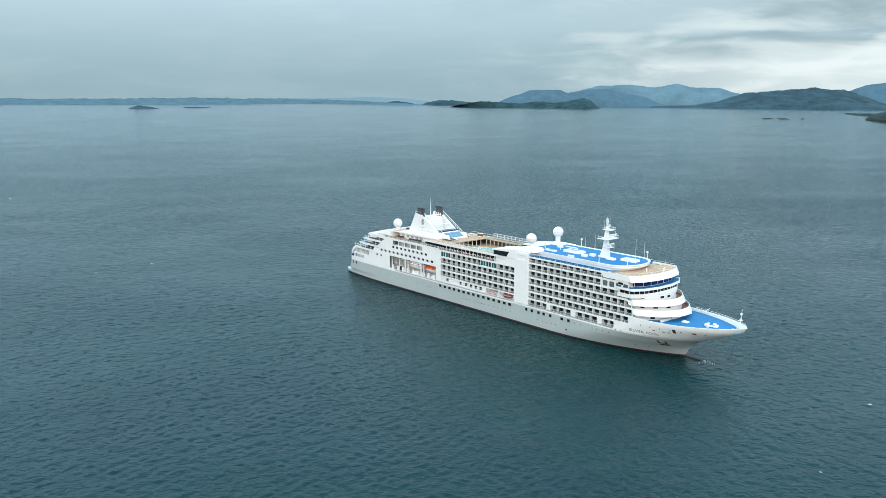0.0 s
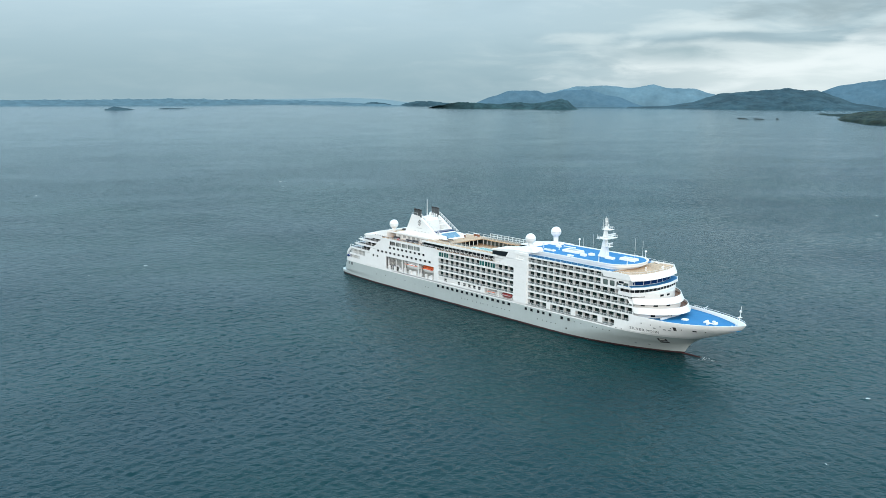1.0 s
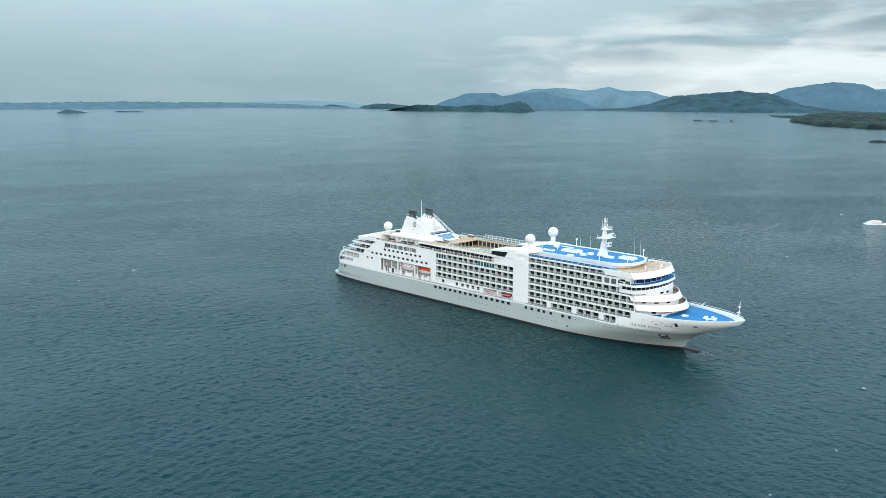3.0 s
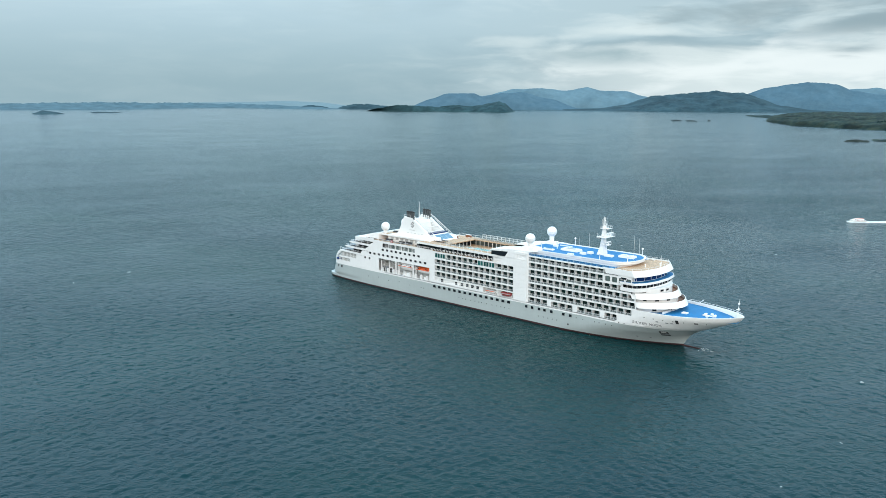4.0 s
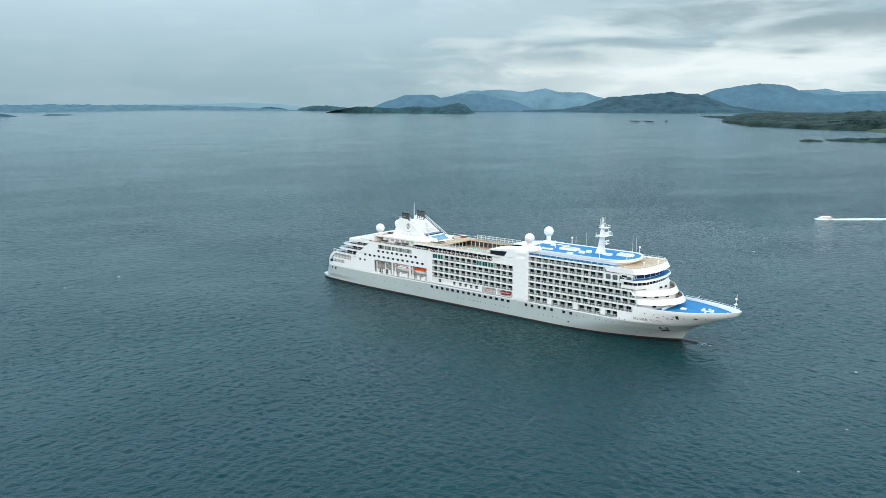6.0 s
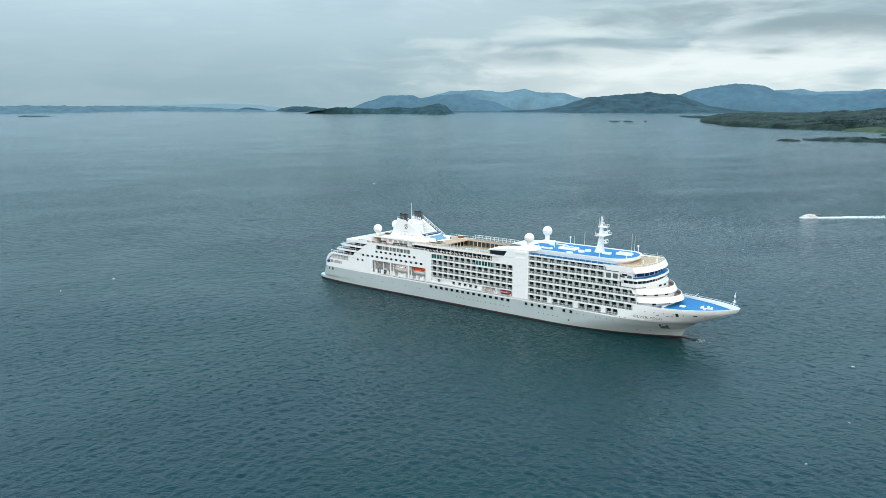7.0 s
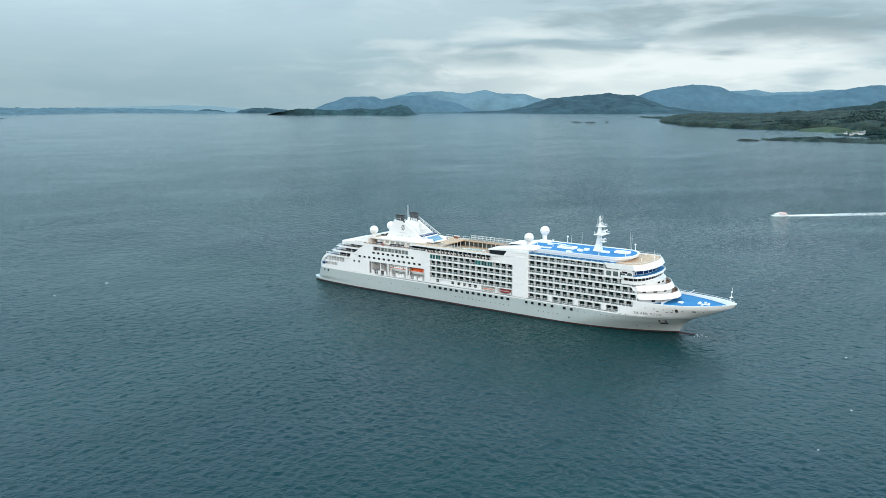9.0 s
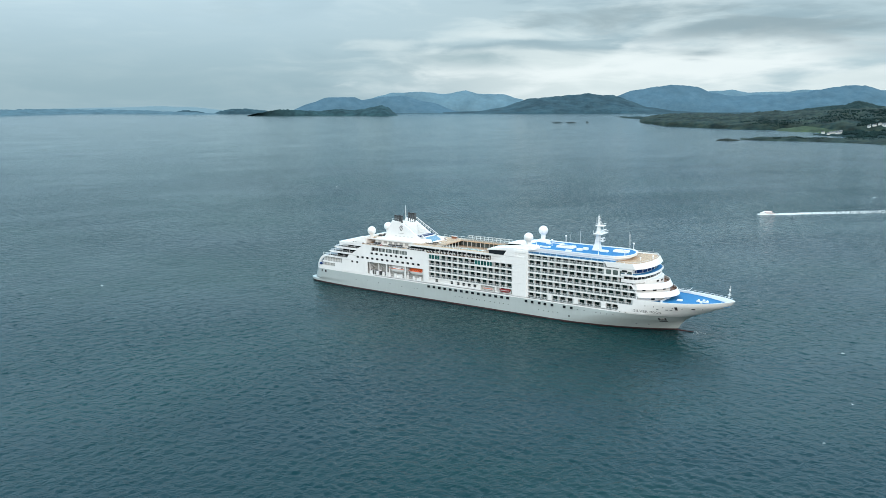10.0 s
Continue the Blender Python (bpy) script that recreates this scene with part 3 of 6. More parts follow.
def woods(name, label, spots, n, seed):
    """Clumps of tree crowns on a slope: uneven many-sided crowns, each on a short trunk."""
    rnd = random.Random(seed)
    b = Build()
    for _ in range(n):
        a0, a1, r0, r1, zs = spots[rnd.randrange(len(spots))]
        a, r = rnd.uniform(a0, a1), rnd.uniform(r0, r1)
        x, y = polar(a, r)
        if noise.fractal(Vector((x / 70, y / 70, seed)), 0.8, 2, 4) < -0.05:
            continue
        hit = scene_height(x, y)
        s = rnd.uniform(2.4, 5.0) * zs
        vs, fs = [], []
        for i in range(4):
            for k in range(7):
                q = math.tau * k / 7 + i * 0.4
                w = s * (0.55, 1.0, 0.8, 0.25)[i] * rnd.uniform(0.75, 1.2)
                vs.append((x + w * math.cos(q), y + w * math.sin(q), hit + s * (0.1, 0.6, 1.25, 1.8)[i] * rnd.uniform(0.9, 1.1)))
        for i in range(3):
            fs += [(i * 7 + k, i * 7 + (k + 1) % 7, i * 7 + 7 + (k + 1) % 7, i * 7 + 7 + k) for k in range(7)]
        fs.append((21, 22, 23, 24, 25, 26, 27))
        b.add(vs, fs)
        b.rod((x, y, hit - 1), (x, y, hit + s * 0.5), 0.3, n=5)
    ob = new(name, b.mesh(name, [WOODLAND]))
    return tagged(ob, label, "trees", kind="stuff")


bpy.context.view_layer.update()
_deps = bpy.context.evaluated_depsgraph_get()


def scene_height(x, y):
    hit, place, *_ = scene.ray_cast(_deps, Vector((x, y, 400)), Vector((0, 0, -1)))
    return place.z if hit else sea_level(x, y)


woods("far_trees", "scattered dark woods on the headland slopes", ((92, 100.4, 2480, 2900, .45), (93, 98.8, 2640, 2880, .5), (93, 98.6, 2380, 2520, .42)), 5200, 4)
woods("far_trees", "dark woods on the point behind the village", ((95, 99.2, 2120, 2270, .62), (95, 98.8, 2080, 2180, .6), (96, 99.4, 2180, 2260, .6)), 1500, 6)
woods("far_trees", "dark scrub along the headland shore", ((102.6, 105.4, 2495, 2600, .36), (99.2, 103.2, 2480, 2640, .4)), 900, 8)
woods("far_trees", "low scrub along the spit", ((97, 103.5, 1985, 2040, 0.28), (101.8, 103.6, 1990, 2020, 0.3)), 320, 5)


def cottage(x, y, z, w, d, h, turn):
    t = thing("cottage", "small whitewashed cottage with a slate roof by the bay", "house", "village houses", pose(x, y, z, 0, 0, turn))
    part("wall", Build().box(-w / 2, w / 2, -d / 2, d / 2, -1.5, h), COTTAGE, t)
    r = Build().add([(-w / 2 - .3, -d / 2 - .4, h), (w / 2 + .3, -d / 2 - .4, h), (w / 2 + .3, d / 2 + .4, h), (-w / 2 - .3, d / 2 + .4, h), (-w / 2 - .3, 0, h + d * .45), (w / 2 + .3, 0, h + d * .45)],
                    ((0, 1, 5, 4), (2, 3, 4, 5), (0, 4, 3), (1, 2, 5), (0, 3, 2, 1)))
    part("roof", r, SLATE, t)
    part("chimney", Build().box(w / 2 - 1.2, w / 2 - .4, -.4, .4, h + d * .3, h + d * .45 + 1.1), COTTAGE, t)
    for k in (-1, 0, 1):
        part("window", Build().box(k * w * .3 - .5, k * w * .3 + .5, -d / 2 - .06, -d / 2 + .02, h * .35, h * .75), GLASS, t)


_r = random.Random(12)
for k in range(19):
    if k < 14:
        a, r = _r.uniform(99.45, 100.55), 2226 + _r.uniform(0, 42)
    else:
        a, r = _r.uniform(97.0, 98.9), 2345 + _r.uniform(0, 30)
    x, y = polar(a, r)
    cottage(x, y, scene_height(x, y) + 0.2, _r.uniform(6, 9), _r.uniform(4, 6), _r.uniform(2.6, 3.8), _r.uniform(-25, 60))


def fish_farm(deg, r, nx):
    x, y = polar(deg, r)
    z = sea_level(x, y)
    t = thing("fish_farm", "dark floating fish pen frame far out in the loch", "fish farm", "fish pens", pose(x, y, z, 0, 0, deg - 84))
    for i in range(nx):
        for j in range(5):
            for k in range(4):
                a, c = (i - nx / 2) * 13, (j - 2.5) * 26
                p = [(a, c, .8), (a + 13, c, .8), (a + 13, c + 26, .8), (a, c + 26, .8)]
                part("float_beam", Build().rod(p[k], p[(k + 1) % 4], 0.55, n=6), PENS, t)
                part("post", Build().rod(p[k], (p[k][0], p[k][1], 2.6), 0.3, n=5), PENS, t)


fish_farm(117.3, 2888, 2)
fish_farm(116.35, 2870, 2)
x, y = polar(115.2, 2880)
t = thing("feed_barge", "small grey feed barge moored by the fish pens", "barge", at=pose(x, y, sea_level(x, y), 0, 0, 20))
part("hull", Build().prism([(-5, -3), (5, -3), (5, 3), (-5, 3)], -.5, 2, grow=.04), PENS, t)
part("deckhouse", Build().box(-4, 2, -2, 2, 2, 4), PENS, t)

# scattered whitecaps on the open water
_r = random.Random(7)
b = Build()
for k in range(34):
    u = _r.random()
    a, r = _r.uniform(85, 180), 60 + 900 * u ** 1.2
    x, y = polar(a, r)
    if -125 < x < 112 and -24 < y < 24:
        continue
    size, run = _r.uniform(0.35, 1.0) * (1 + r / 700), radians(_r.choice((95, 172)) + _r.gauss(0, 12))
    for j in range(_r.randrange(4, 13)):
        p, q = _r.gauss(0, .55) * size, _r.gauss(0, .28) * size
        cx, cy = x + p * math.cos(run) - q * math.sin(run), y + p * math.sin(run) + q * math.cos(run)
        w, l, turn = _r.uniform(.02, .06) * (1 + r / 500), _r.uniform(.08, .3) * size, run + _r.gauss(0, .5)
        ring = []
        for c in range(8):
            e, g = l * _r.uniform(.6, 1.2) * math.cos(c * math.tau / 8), w * _r.uniform(.6, 1.4) * math.sin(c * math.tau / 8)
            ring.append((cx + e * math.cos(turn) - g * math.sin(turn), cy + e * math.sin(turn) + g * math.cos(turn)))
        lift = float(swell(cx, cy))
        b.prism(ring, lift - .05, lift + .04, grow=-.35)
tagged(new("whitecaps", b.mesh("whitecaps", [FOAM])), "small white breaking crests scattered over the sea", "foam", kind="stuff")


# ---------------------------------------------------------------- the cruise ship
ship = thing("cruise_ship", "white multi-deck cruise ship with silver-grey hull anchored on the sea", "ship")
F = [8.0 + 2.76 * k for k in range(8)]          # deck floors
HW = 13.5                                        # half beam


def lerp(table, v):
    if v <= table[0][0]:
        return table[0][1]
    for (a, p), (c, q) in zip(table, table[1:]):
        if v <= c:
            return p + (q - p) * (v - a) / (c - a)
    return table[-1][1]


STEM = ((-3, 84.2), (0, 84.8), (2.6, 86.3), (4.2, 87.6), (5.4, 89.3), (6.6, 91.4), (7.5, 93.5), (8.5, 96.1), (9.9, 99.4), (11.1, 102.4), (12.0, 104.6), (12.6, 105.7), (13.4, 106.5))
ENTRY = ((-3, 54), (0, 50), (5, 34), (7, 29.5), (8, 28.5), (10, 29.5), (13.4, 31))
FULL = ((-3, 1.0), (0, 0.95), (5, 0.62), (8, 0.62), (11, 0.68), (13.4, 0.74))
STERN = ((-3, -96), (0, -103.5), (1.6, -104), (1.9, -100.5), (4, -99.6), (8, -98.6))


def half_breadth(x, z):
    u = min(1.0, max(0.0, (lerp(STEM, z) - x) / lerp(ENTRY, z)))
    y = HW * (1 - (1 - u) ** 2) ** lerp(FULL, z)
    if x < -60:
        s = (-60 - x) / 45
        y *= 1 - (0.16 if z > 2.5 else 0.24) * s ** 2.2
    e = (x - lerp(STERN, z)) / 7
    if e < 1:
        y *= 0.62 + 0.38 * (1 - (1 - max(0, e)) ** 2.4) ** (1 / 2.4)
    return y


def hull_rows(levels, s0=0.0, start=None):
    rows = []
    for z in levels:
        xa = lerp(STERN, z) if start is None else start
        xb = lerp(STEM, z)
        line = []
        for i in range(97):
            u = i / 96
            u = u * 0.5 + 0.5 * (0.5 - 0.5 * math.cos(math.pi * u))
            x = xa + (xb - xa) * u
            line.append((x, -half_breadth(x, z), z))
        rows.append(line)
    return rows


def both_sides(b, rows, mat=0):
    b.loft(rows, mat)
    b.loft([[(x, -y, z) for x, y, z in r] for r in rows], mat)


b = Build()
both_sides(b, hull_rows((-3, -1.5, -0.4, 0.6)), 1)
both_sides(b, hull_rows((0.6, 1.0, 1.6, 1.9, 2.6, 3.6, 4.2, 5, 5.4, 6, 6.6, 7.2)), 0)
both_sides(b, hull_rows((7.2, 7.5, 8)), 2)
top = hull_rows((8,))[0]
low = hull_rows((1.6,))[0]
# transom faces and swim platform
for z0, z1 in ((-3, -0.4), (-0.4, 0.6), (0.6, 1.0), (1.0, 1.6), (1.9, 2.6), (2.6, 5), (5, 7.2), (7.2, 8)):
    a, c = lerp(STERN, z0), lerp(STERN, z1)
    ya, yc = half_breadth(a, z0), half_breadth(c, z1)
    b.quad((a, -ya, z0), (a, ya, z0), (c, yc, z1), (c, -yc, z1), 1 if z1 < 0.9 else 0)
hull = part("hull", b, [SILVER, BOOT, WHITE], ship, "silver-grey painted steel hull with a red waterline", smooth=True)

# flared bow above the main deck and its white bulwark
b = Build()
both_sides(b, hull_rows((8, 8.6, 9.2, 9.8, 10.4), start=66.0), 0)
both_sides(b, hull_rows((10.4, 11.2, 12.0), start=71.8), 0)
both_sides(b, hull_rows((12.0, 12.6, 13.4), start=71.8), 1)
inner = [[(x - 0.25, min(0, y + 0.35), z) for x, y, z in r] for r in hull_rows((13.4, 12.3), start=71.8)]
both_sides(b, inner, 1)
cap = hull_rows((13.4,), start=71.8)[0]
both_sides(b, [cap, inner[0]], 1)
# sheer: the bulwark rises towards the stem
b.v = [(x, y, z + 1.0 * max(0, (x - 84) / 22.6) ** 1.6 * max(0, min(1, (z - 11.5) / 1.9))) for x, y, z in b.v]
bow = part("bow_bulwark", b, [WHITE, WHITE], ship, "white flared bow plating and bulwark", smooth=True)
edge = [(x - .6, y + .5) for x, y, z in hull_rows((12.5,), start=74.0)[0] if y < -.6]
part("foredeck", Build().prism(edge + [(x, -y) for x, y in reversed(edge)], 12.0, 12.5), BLUE, ship, "bright blue painted foredeck")
main = [(x, y) for x, y, z in hull_rows((8,))[0] if x < 76]
part("main_deck", Build().prism(main + [(x, -y) for x, y in reversed(main)], 7.75, 7.98), WHITE, ship)
b = Build()
b.rod((82, 0, -.45), (91.0, 0, -.45), .85, .7, n=16).ball((91.0, 0, -.45), .7, 16, 10)
foam = Build()
_rf = random.Random(17)
for i in range(16):
    x, y = (_rf.uniform(91.5, 96.5), _rf.gauss(0, .9)) if i < 15 else (_rf.uniform(48, 84), 0)
    if i >= 15:
        y = -half_breadth(x, 0) - abs(_rf.gauss(0, .8)) - .2
    w = _rf.uniform(.06, .2)
    ring = [(x + w * _rf.uniform(.5, 1.6) * math.cos(q * math.tau / 7), y + w * _rf.uniform(.4, 1.0) * math.sin(q * math.tau / 7)) for q in range(7)]
    lift = float(swell(x, y))
    foam.prism(ring, lift - .05, lift + .07, grow=-.3)
tagged(new("bow_foam", foam.mesh("bow_foam", [FOAM])), "specks of white foam along the bow waterline", "foam", kind="stuff")
part("bulbous_bow", b, BOOT, ship, "dark red bulbous bow awash at the waterline", smooth=True)


# ------------------------------------------------ side walls with their openings
def skin(b, s, x0, x1, z0, z1, holes, voids=(), y=HW, depth=0.25, r=0.35, mat=0):
    """The ship's side from x0 to x1: a plate with openings, their reveals and rounded corners. s: -1 starboard, 1 port."""
    xs = sorted({x0, x1, *[v for h in (*holes, *voids) for v in h[:2] if x0 < v < x1]})
    zs = sorted({z0, z1, *[v for h in (*holes, *voids) for v in h[2:4] if z0 < v < z1]})
    yo, yi = s * y, s * (y - depth)
    for xa, xb in zip(xs, xs[1:]):
        for za, zb in zip(zs, zs[1:]):
            cx, cz = (xa + xb) / 2, (za + zb) / 2
            if any(h[0] < cx < h[1] and h[2] < cz < h[3] for h in (*holes, *voids)):
                continue
            b.quad((xa, yo, za), (xb, yo, za), (xb, yo, zb), (xa, yo, zb), mat)
    for xa, xb, za, zb in [h[:4] for h in holes]:
        c = [(xa, za), (xb, za), (xb, zb), (xa, zb)]
        for k in range(4):
            (p, q), (u, v) = c[k], c[(k + 1) % 4]
            b.quad((p, yo, q), (u, yo, v), (u, yi, v), (p, yi, q), mat)
        rr = min(r, (xb - xa) * .3, (zb - za) * .3)
        for px, pz, dx, dz in ((xa, za, 1, 1), (xb, za, -1, 1), (xb, zb, -1, -1), (xa, zb, 1, -1)):
            arc = [(px + dx * rr * (1 - math.sin(t * math.pi / 8)), pz + dz * rr * (1 - math.cos(t * math.pi / 8))) for t in range(5)]
            b.add([(px, yo, pz)] + [(u, yo, v) for u, v in arc], [(0, i, i + 1) for i in range(1, 5)], mat)
            b.loft([[(u, yo, v) for u, v in arc], [(u, yi, v) for u, v in arc]], mat)


def row(k, xa, xb, top=2.22, low=0.1):
    return (xa, xb, F[k] + low, F[k] + top)


FWD_ROWS = [(0, 24.6, 34.0), (0, 35.8, 45.8), (0, 47.8, 57.9), (0, 59.8, 65.0), (1, 24.6, 71.0), (2, 24.6, 72.3), (3, 24.6, 72.0), (4, 24.6, 71.0), (5, 24.6, 58.6), (6, 24.6, 65.0)]
MID_ROWS = [(1, -26.6, 17.0), (2, -26.6, 17.0), (3, -26.6, 17.0), (4, -26.6, 17.0)]
PICTURE = [(59.5 + 2.85 * i, 61.65 + 2.85 * i, F[5] + .25, F[5] + 2.2) for i in range(4)]
BOAT_BAY = [(1.2, 8.6, 8.15, 10.45), (9.2, 17.0, 8.15, 10.45)]
GALLERY = [(-26.6, -13.2, 8.75, 10.4), (-12.6, .6, 8.75, 10.4)]
STRIP = [(c - .75, c + .75, 8.95, 10.2) for c in (-22.2, -13.9, -10.6, -7.6, -4.7, -1.8)]
AFT_BAY = [(-62.6, -51.4, 8.3, 14.0), (-50.8, -40.2, 8.3, 14.0), (-39.6, -29.6, 8.3, 14.0)]
AFT_LOW = [(-69.5 + 3.02 * i, -67.9 + 3.02 * i, 15.25, 16.25) for i in range(13)]
AFT_HIGH = [(-60.7 + 2.92 * i, -59.1 + 2.92 * i, 17.8, 18.8) for i in range(9)]
AFT_PAIR = [(-72.9, -71.6, 12.6, 13.6), (-69.8, -68.5, 12.6, 13.6)]
AFT_LONG = [(-60.0 + 4.25 * i, -55.95 + 4.25 * i, 19.5, 21.35) for i in range(5)]
for s in (-1, 1):
    b = Build()
    skin(b, s, 24.0, 77.5, 7.9, 26.9, [row(*q) for q in FWD_ROWS] + PICTURE,
         voids=((66.0, 77.5, 7.9, 10.4), (71.8, 77.5, 10.4, 13.4), (72.7, 77.5, 13.4, 26.9), (72.4, 77.5, 15.9, 26.9), (71.5, 77.5, 18.7, 26.9), (70.6, 77.5, 20.9, 26.9)))
    part("side_wall", b, WHITE, ship)
    b = Build()
    skin(b, s, -27.6, 17.6, 7.9, 24.7, [row(*q) for q in MID_ROWS] + BOAT_BAY + GALLERY, voids=((-27.6, 11.5, F[5] + .15, F[5] + 2.25),))
    part("side_wall", b, WHITE, ship)
    b = Build()
    skin(b, s, -78.0, -27.6, 7.9, 22.1, AFT_BAY + AFT_LOW + AFT_HIGH + AFT_PAIR + AFT_LONG,
         voids=((-78, -66, 19.1, 22.9), (-78, -69.7, 16.3, 22.9), (-78, -74.2, 13.7, 22.9)))
    part("side_wall", b, WHITE, ship)

# inner walls and deck slabs behind the openings
part("inner_house", Build().box(-27.5, 72, -11.7, 11.7, 8.0, F[5]).box(18, 70.5, -11.7, 11.7, F[5], 26.6), WHITE, ship)
part("inner_house", Build().box(-76, -28, -8.6, 8.6, 8.0, 21.8), WHITE, ship)
b = Build()
b.box(-66, -28, -13.2, 13.2, 14.3, 14.6).box(-64, -28, -8.7, -8.5, 8, 14)
part("bay_ceiling", b, WHITE, ship)
for k in range(1, 7):
    x1 = (71, 71.5, 72.6, 72.3, 71.4, 71, 71, 71)[k]
    x0 = -27.5 if k < 6 else 18
    for s in (-1, 1):
        part("deck_edge", Build().box(x0, x1, s * 13.45, s * 11.6, F[k] - .3, F[k]), WHITE, ship)


# ------------------------------------------------ balconies
PITCH = 3.05


def balcony_meshes(p):
    q = {}
    q["balcony"] = Build().box(.0, p, .02, 1.72, .0, .05).mesh("balcony", [BALCONY])
    q["partition"] = Build().box(-.05, .05, .12, 1.75, .05, 2.3).mesh("partition", [WHITE])
    q["glass_panel"] = Build().box(.08, p - .08, .0, .03, .12, .84).mesh("glass_panel", [RAILGLASS])
    q["handrail"] = Build().box(.05, p - .05, -.03, .06, .87, .93).box(.02, .08, -.02, .05, .05, .9).box(p * .5 - .03, p * .5 + .03, -.02, .05, .05, .9).mesh("handrail", [WHITE])
    q["glass_door"] = Build().box(.14, p * .64, 1.3, 1.70, .06, 2.22).mesh("glass_door", [DOORGLASS])
    q["curtain"] = Build().box(p * .62 + .06, p - .08, 1.2, 1.71, .06, 2.28).mesh("curtain", [CABIN])
    return q


CHAIR = Build().box(0, .6, 0, .6, .36, .46).box(0, .6, .52, .6, .46, 1.0).box(.02, .08, .02, .08, 0, .36).box(.52, .58, .02, .08, 0, .36).mesh("chair", [CUSHION])
_sets = {}
_rb = random.Random(3)


def balconies(k, xa, xb, skip=()):
    n = max(1, round((xb - xa) / PITCH))
    p = (xb - xa) / n
    key = round(p, 3)
    if key not in _sets:
        _sets[key] = balcony_meshes(p)
    q = _sets[key]
    for s in (-1, 1):
        for i in range(n):
            x = xa + i * p
            if any(a < x + p / 2 < c for a, c in skip):
                continue
            at = pose(x, -13.46, F[k] + .02) if s < 0 else pose(x + p, 13.46, F[k] + .02, 0, 0, 180)
            o = part("balcony", q["balcony"], BALCONY, ship, at=at)
            for nm in ("partition", "glass_panel", "handrail", "glass_door", "curtain"):
                part(nm, q[nm], WHITE, o)
            if s < 0:
                for j in range(2):
                    part("chair", CHAIR, GREY, o, at=pose(.5 + j * 1.0 + _rb.uniform(-.1, .3), .55 + _rb.uniform(-.1, .3), .06, 0, 0, _rb.uniform(-30, 30)))


for k, xa, xb in FWD_ROWS:
    balconies(k, xa, xb)
SHOPS = ((-26.6, -20.4), (-2.2, 7.0))
for k, xa, xb in MID_ROWS:
    balconies(k, xa, xb, SHOPS if k == 4 else ())


# ------------------------------------------------ windows
def window(xa, xb, za, zb, s, glass=GLASS, y=13.3, rim=0.09, mull=0, paint=WHITE):
    """A framed window: white frame with a recessed pane, and mullions."""
    b = Build()
    yo = y + .04
    for r in ((xa - rim, xb + rim, za - rim, za), (xa - rim, xb + rim, zb, zb + rim), (xa - rim, xa, za, zb), (xb, xb + rim, za, zb)):
        b.box(r[0], r[1], s * (y - .1), s * yo, r[2], r[3])
    for i in range(mull):
        c = xa + (xb - xa) * (i + 1) / (mull + 1)
        b.box(c - .04, c + .04, s * (y - .1), s * yo, za, zb)
    o = part("window", b, paint, ship)
    part("pane", Build().box(xa, xb, s * (y - .16), s * (y - .08), za, zb), glass, o)


for s in (-1, 1):
    part("gallery_wall", Build().box(-27, 1, s * 12.2, s * 13.15, 8.0, 10.6), WHITE, ship)
    for q in STRIP:
        window(*q, s, y=13.36, rim=.05)
    for i in range(18):
        x = -26.6 + i * 1.5
        part("gallery_rail", Build().rod((x, s * 13.38, 8.7), (x, s * 13.38, 9.5), .04, n=5).rod((x, s * 13.38, 9.5), (x + 1.5, s * 13.38, 9.5), .045, n=5), WHITE, ship)
    for q in PICTURE + AFT_LOW + AFT_HIGH + AFT_PAIR:
        window(*q, s, y=13.32, glass=PICTGLASS if q in PICTURE else GLASS, rim=.07)
    for i, q in enumerate(AFT_LONG):
        # aftmost bay is open: a dark set-back pane stands for the shade within
        window(*q, s, y=13.2 if i else 12.4, mull=4, glass=PICTGLASS if i else GLASS)
    for xa, xb in ((-26.4, -23.6), (-23.3, -20.6), (-2.0, .9), (1.2, 4.0), (4.3, 6.9)):
        window(xa, xb, F[4] + .25, F[4] + 2.15, s, TEALGLASS, y=13.4, rim=.1, mull=1)
    for i in range(15):
        x = -27.4 + 2.97 * i
        window(x, x + 1.6, 5.75, 6.85, s, y=13.62, rim=.06, paint=SILVER)
    for x in (23.3, 26.2, 29.6, 32.2, 35.5, 41.1, 44.3):
        yy = half_breadth(x + .6, 6.2)
        window(x, x + 1.3, 5.65, 6.75, s, y=yy + .14, rim=.06, paint=SILVER)

# portholes and hull fittings
PORT = Build().rod((0, 0, 0), (0, -.06, 0), .19, n=10).mesh("porthole", [BLACK])
for x, z in [(x, 3.6) for x in (-12.1, -10, -8.4, -5.4, -3.1, -.9, .6, 3.3, 6.2, 8.5, 10.9, 12.8, 15.2)] + [(x, 3.3) for x in (29.9, 32.3, 34.5, 36.6, 38.7)] + [(x, 5.85) for x in (47.6, 50.6, 55.8, 57.7, 60.4, 63.0)] + [(-34.9, 4.4), (-33.2, 4.4), (65.9, 7.6), (68.1, 7.6)] + [(-70 + 7.0 * i, 4.4 + .5 * (i % 2)) for i in range(5)] + [(76 + 3.4 * i, 11.3) for i in range(7)]:
    for s in (-1, 1):
        part("porthole", PORT, BLACK, hull, at=pose(x, s * (half_breadth(x, z) + .01), z, 0, 0, 0 if s < 0 else 180))


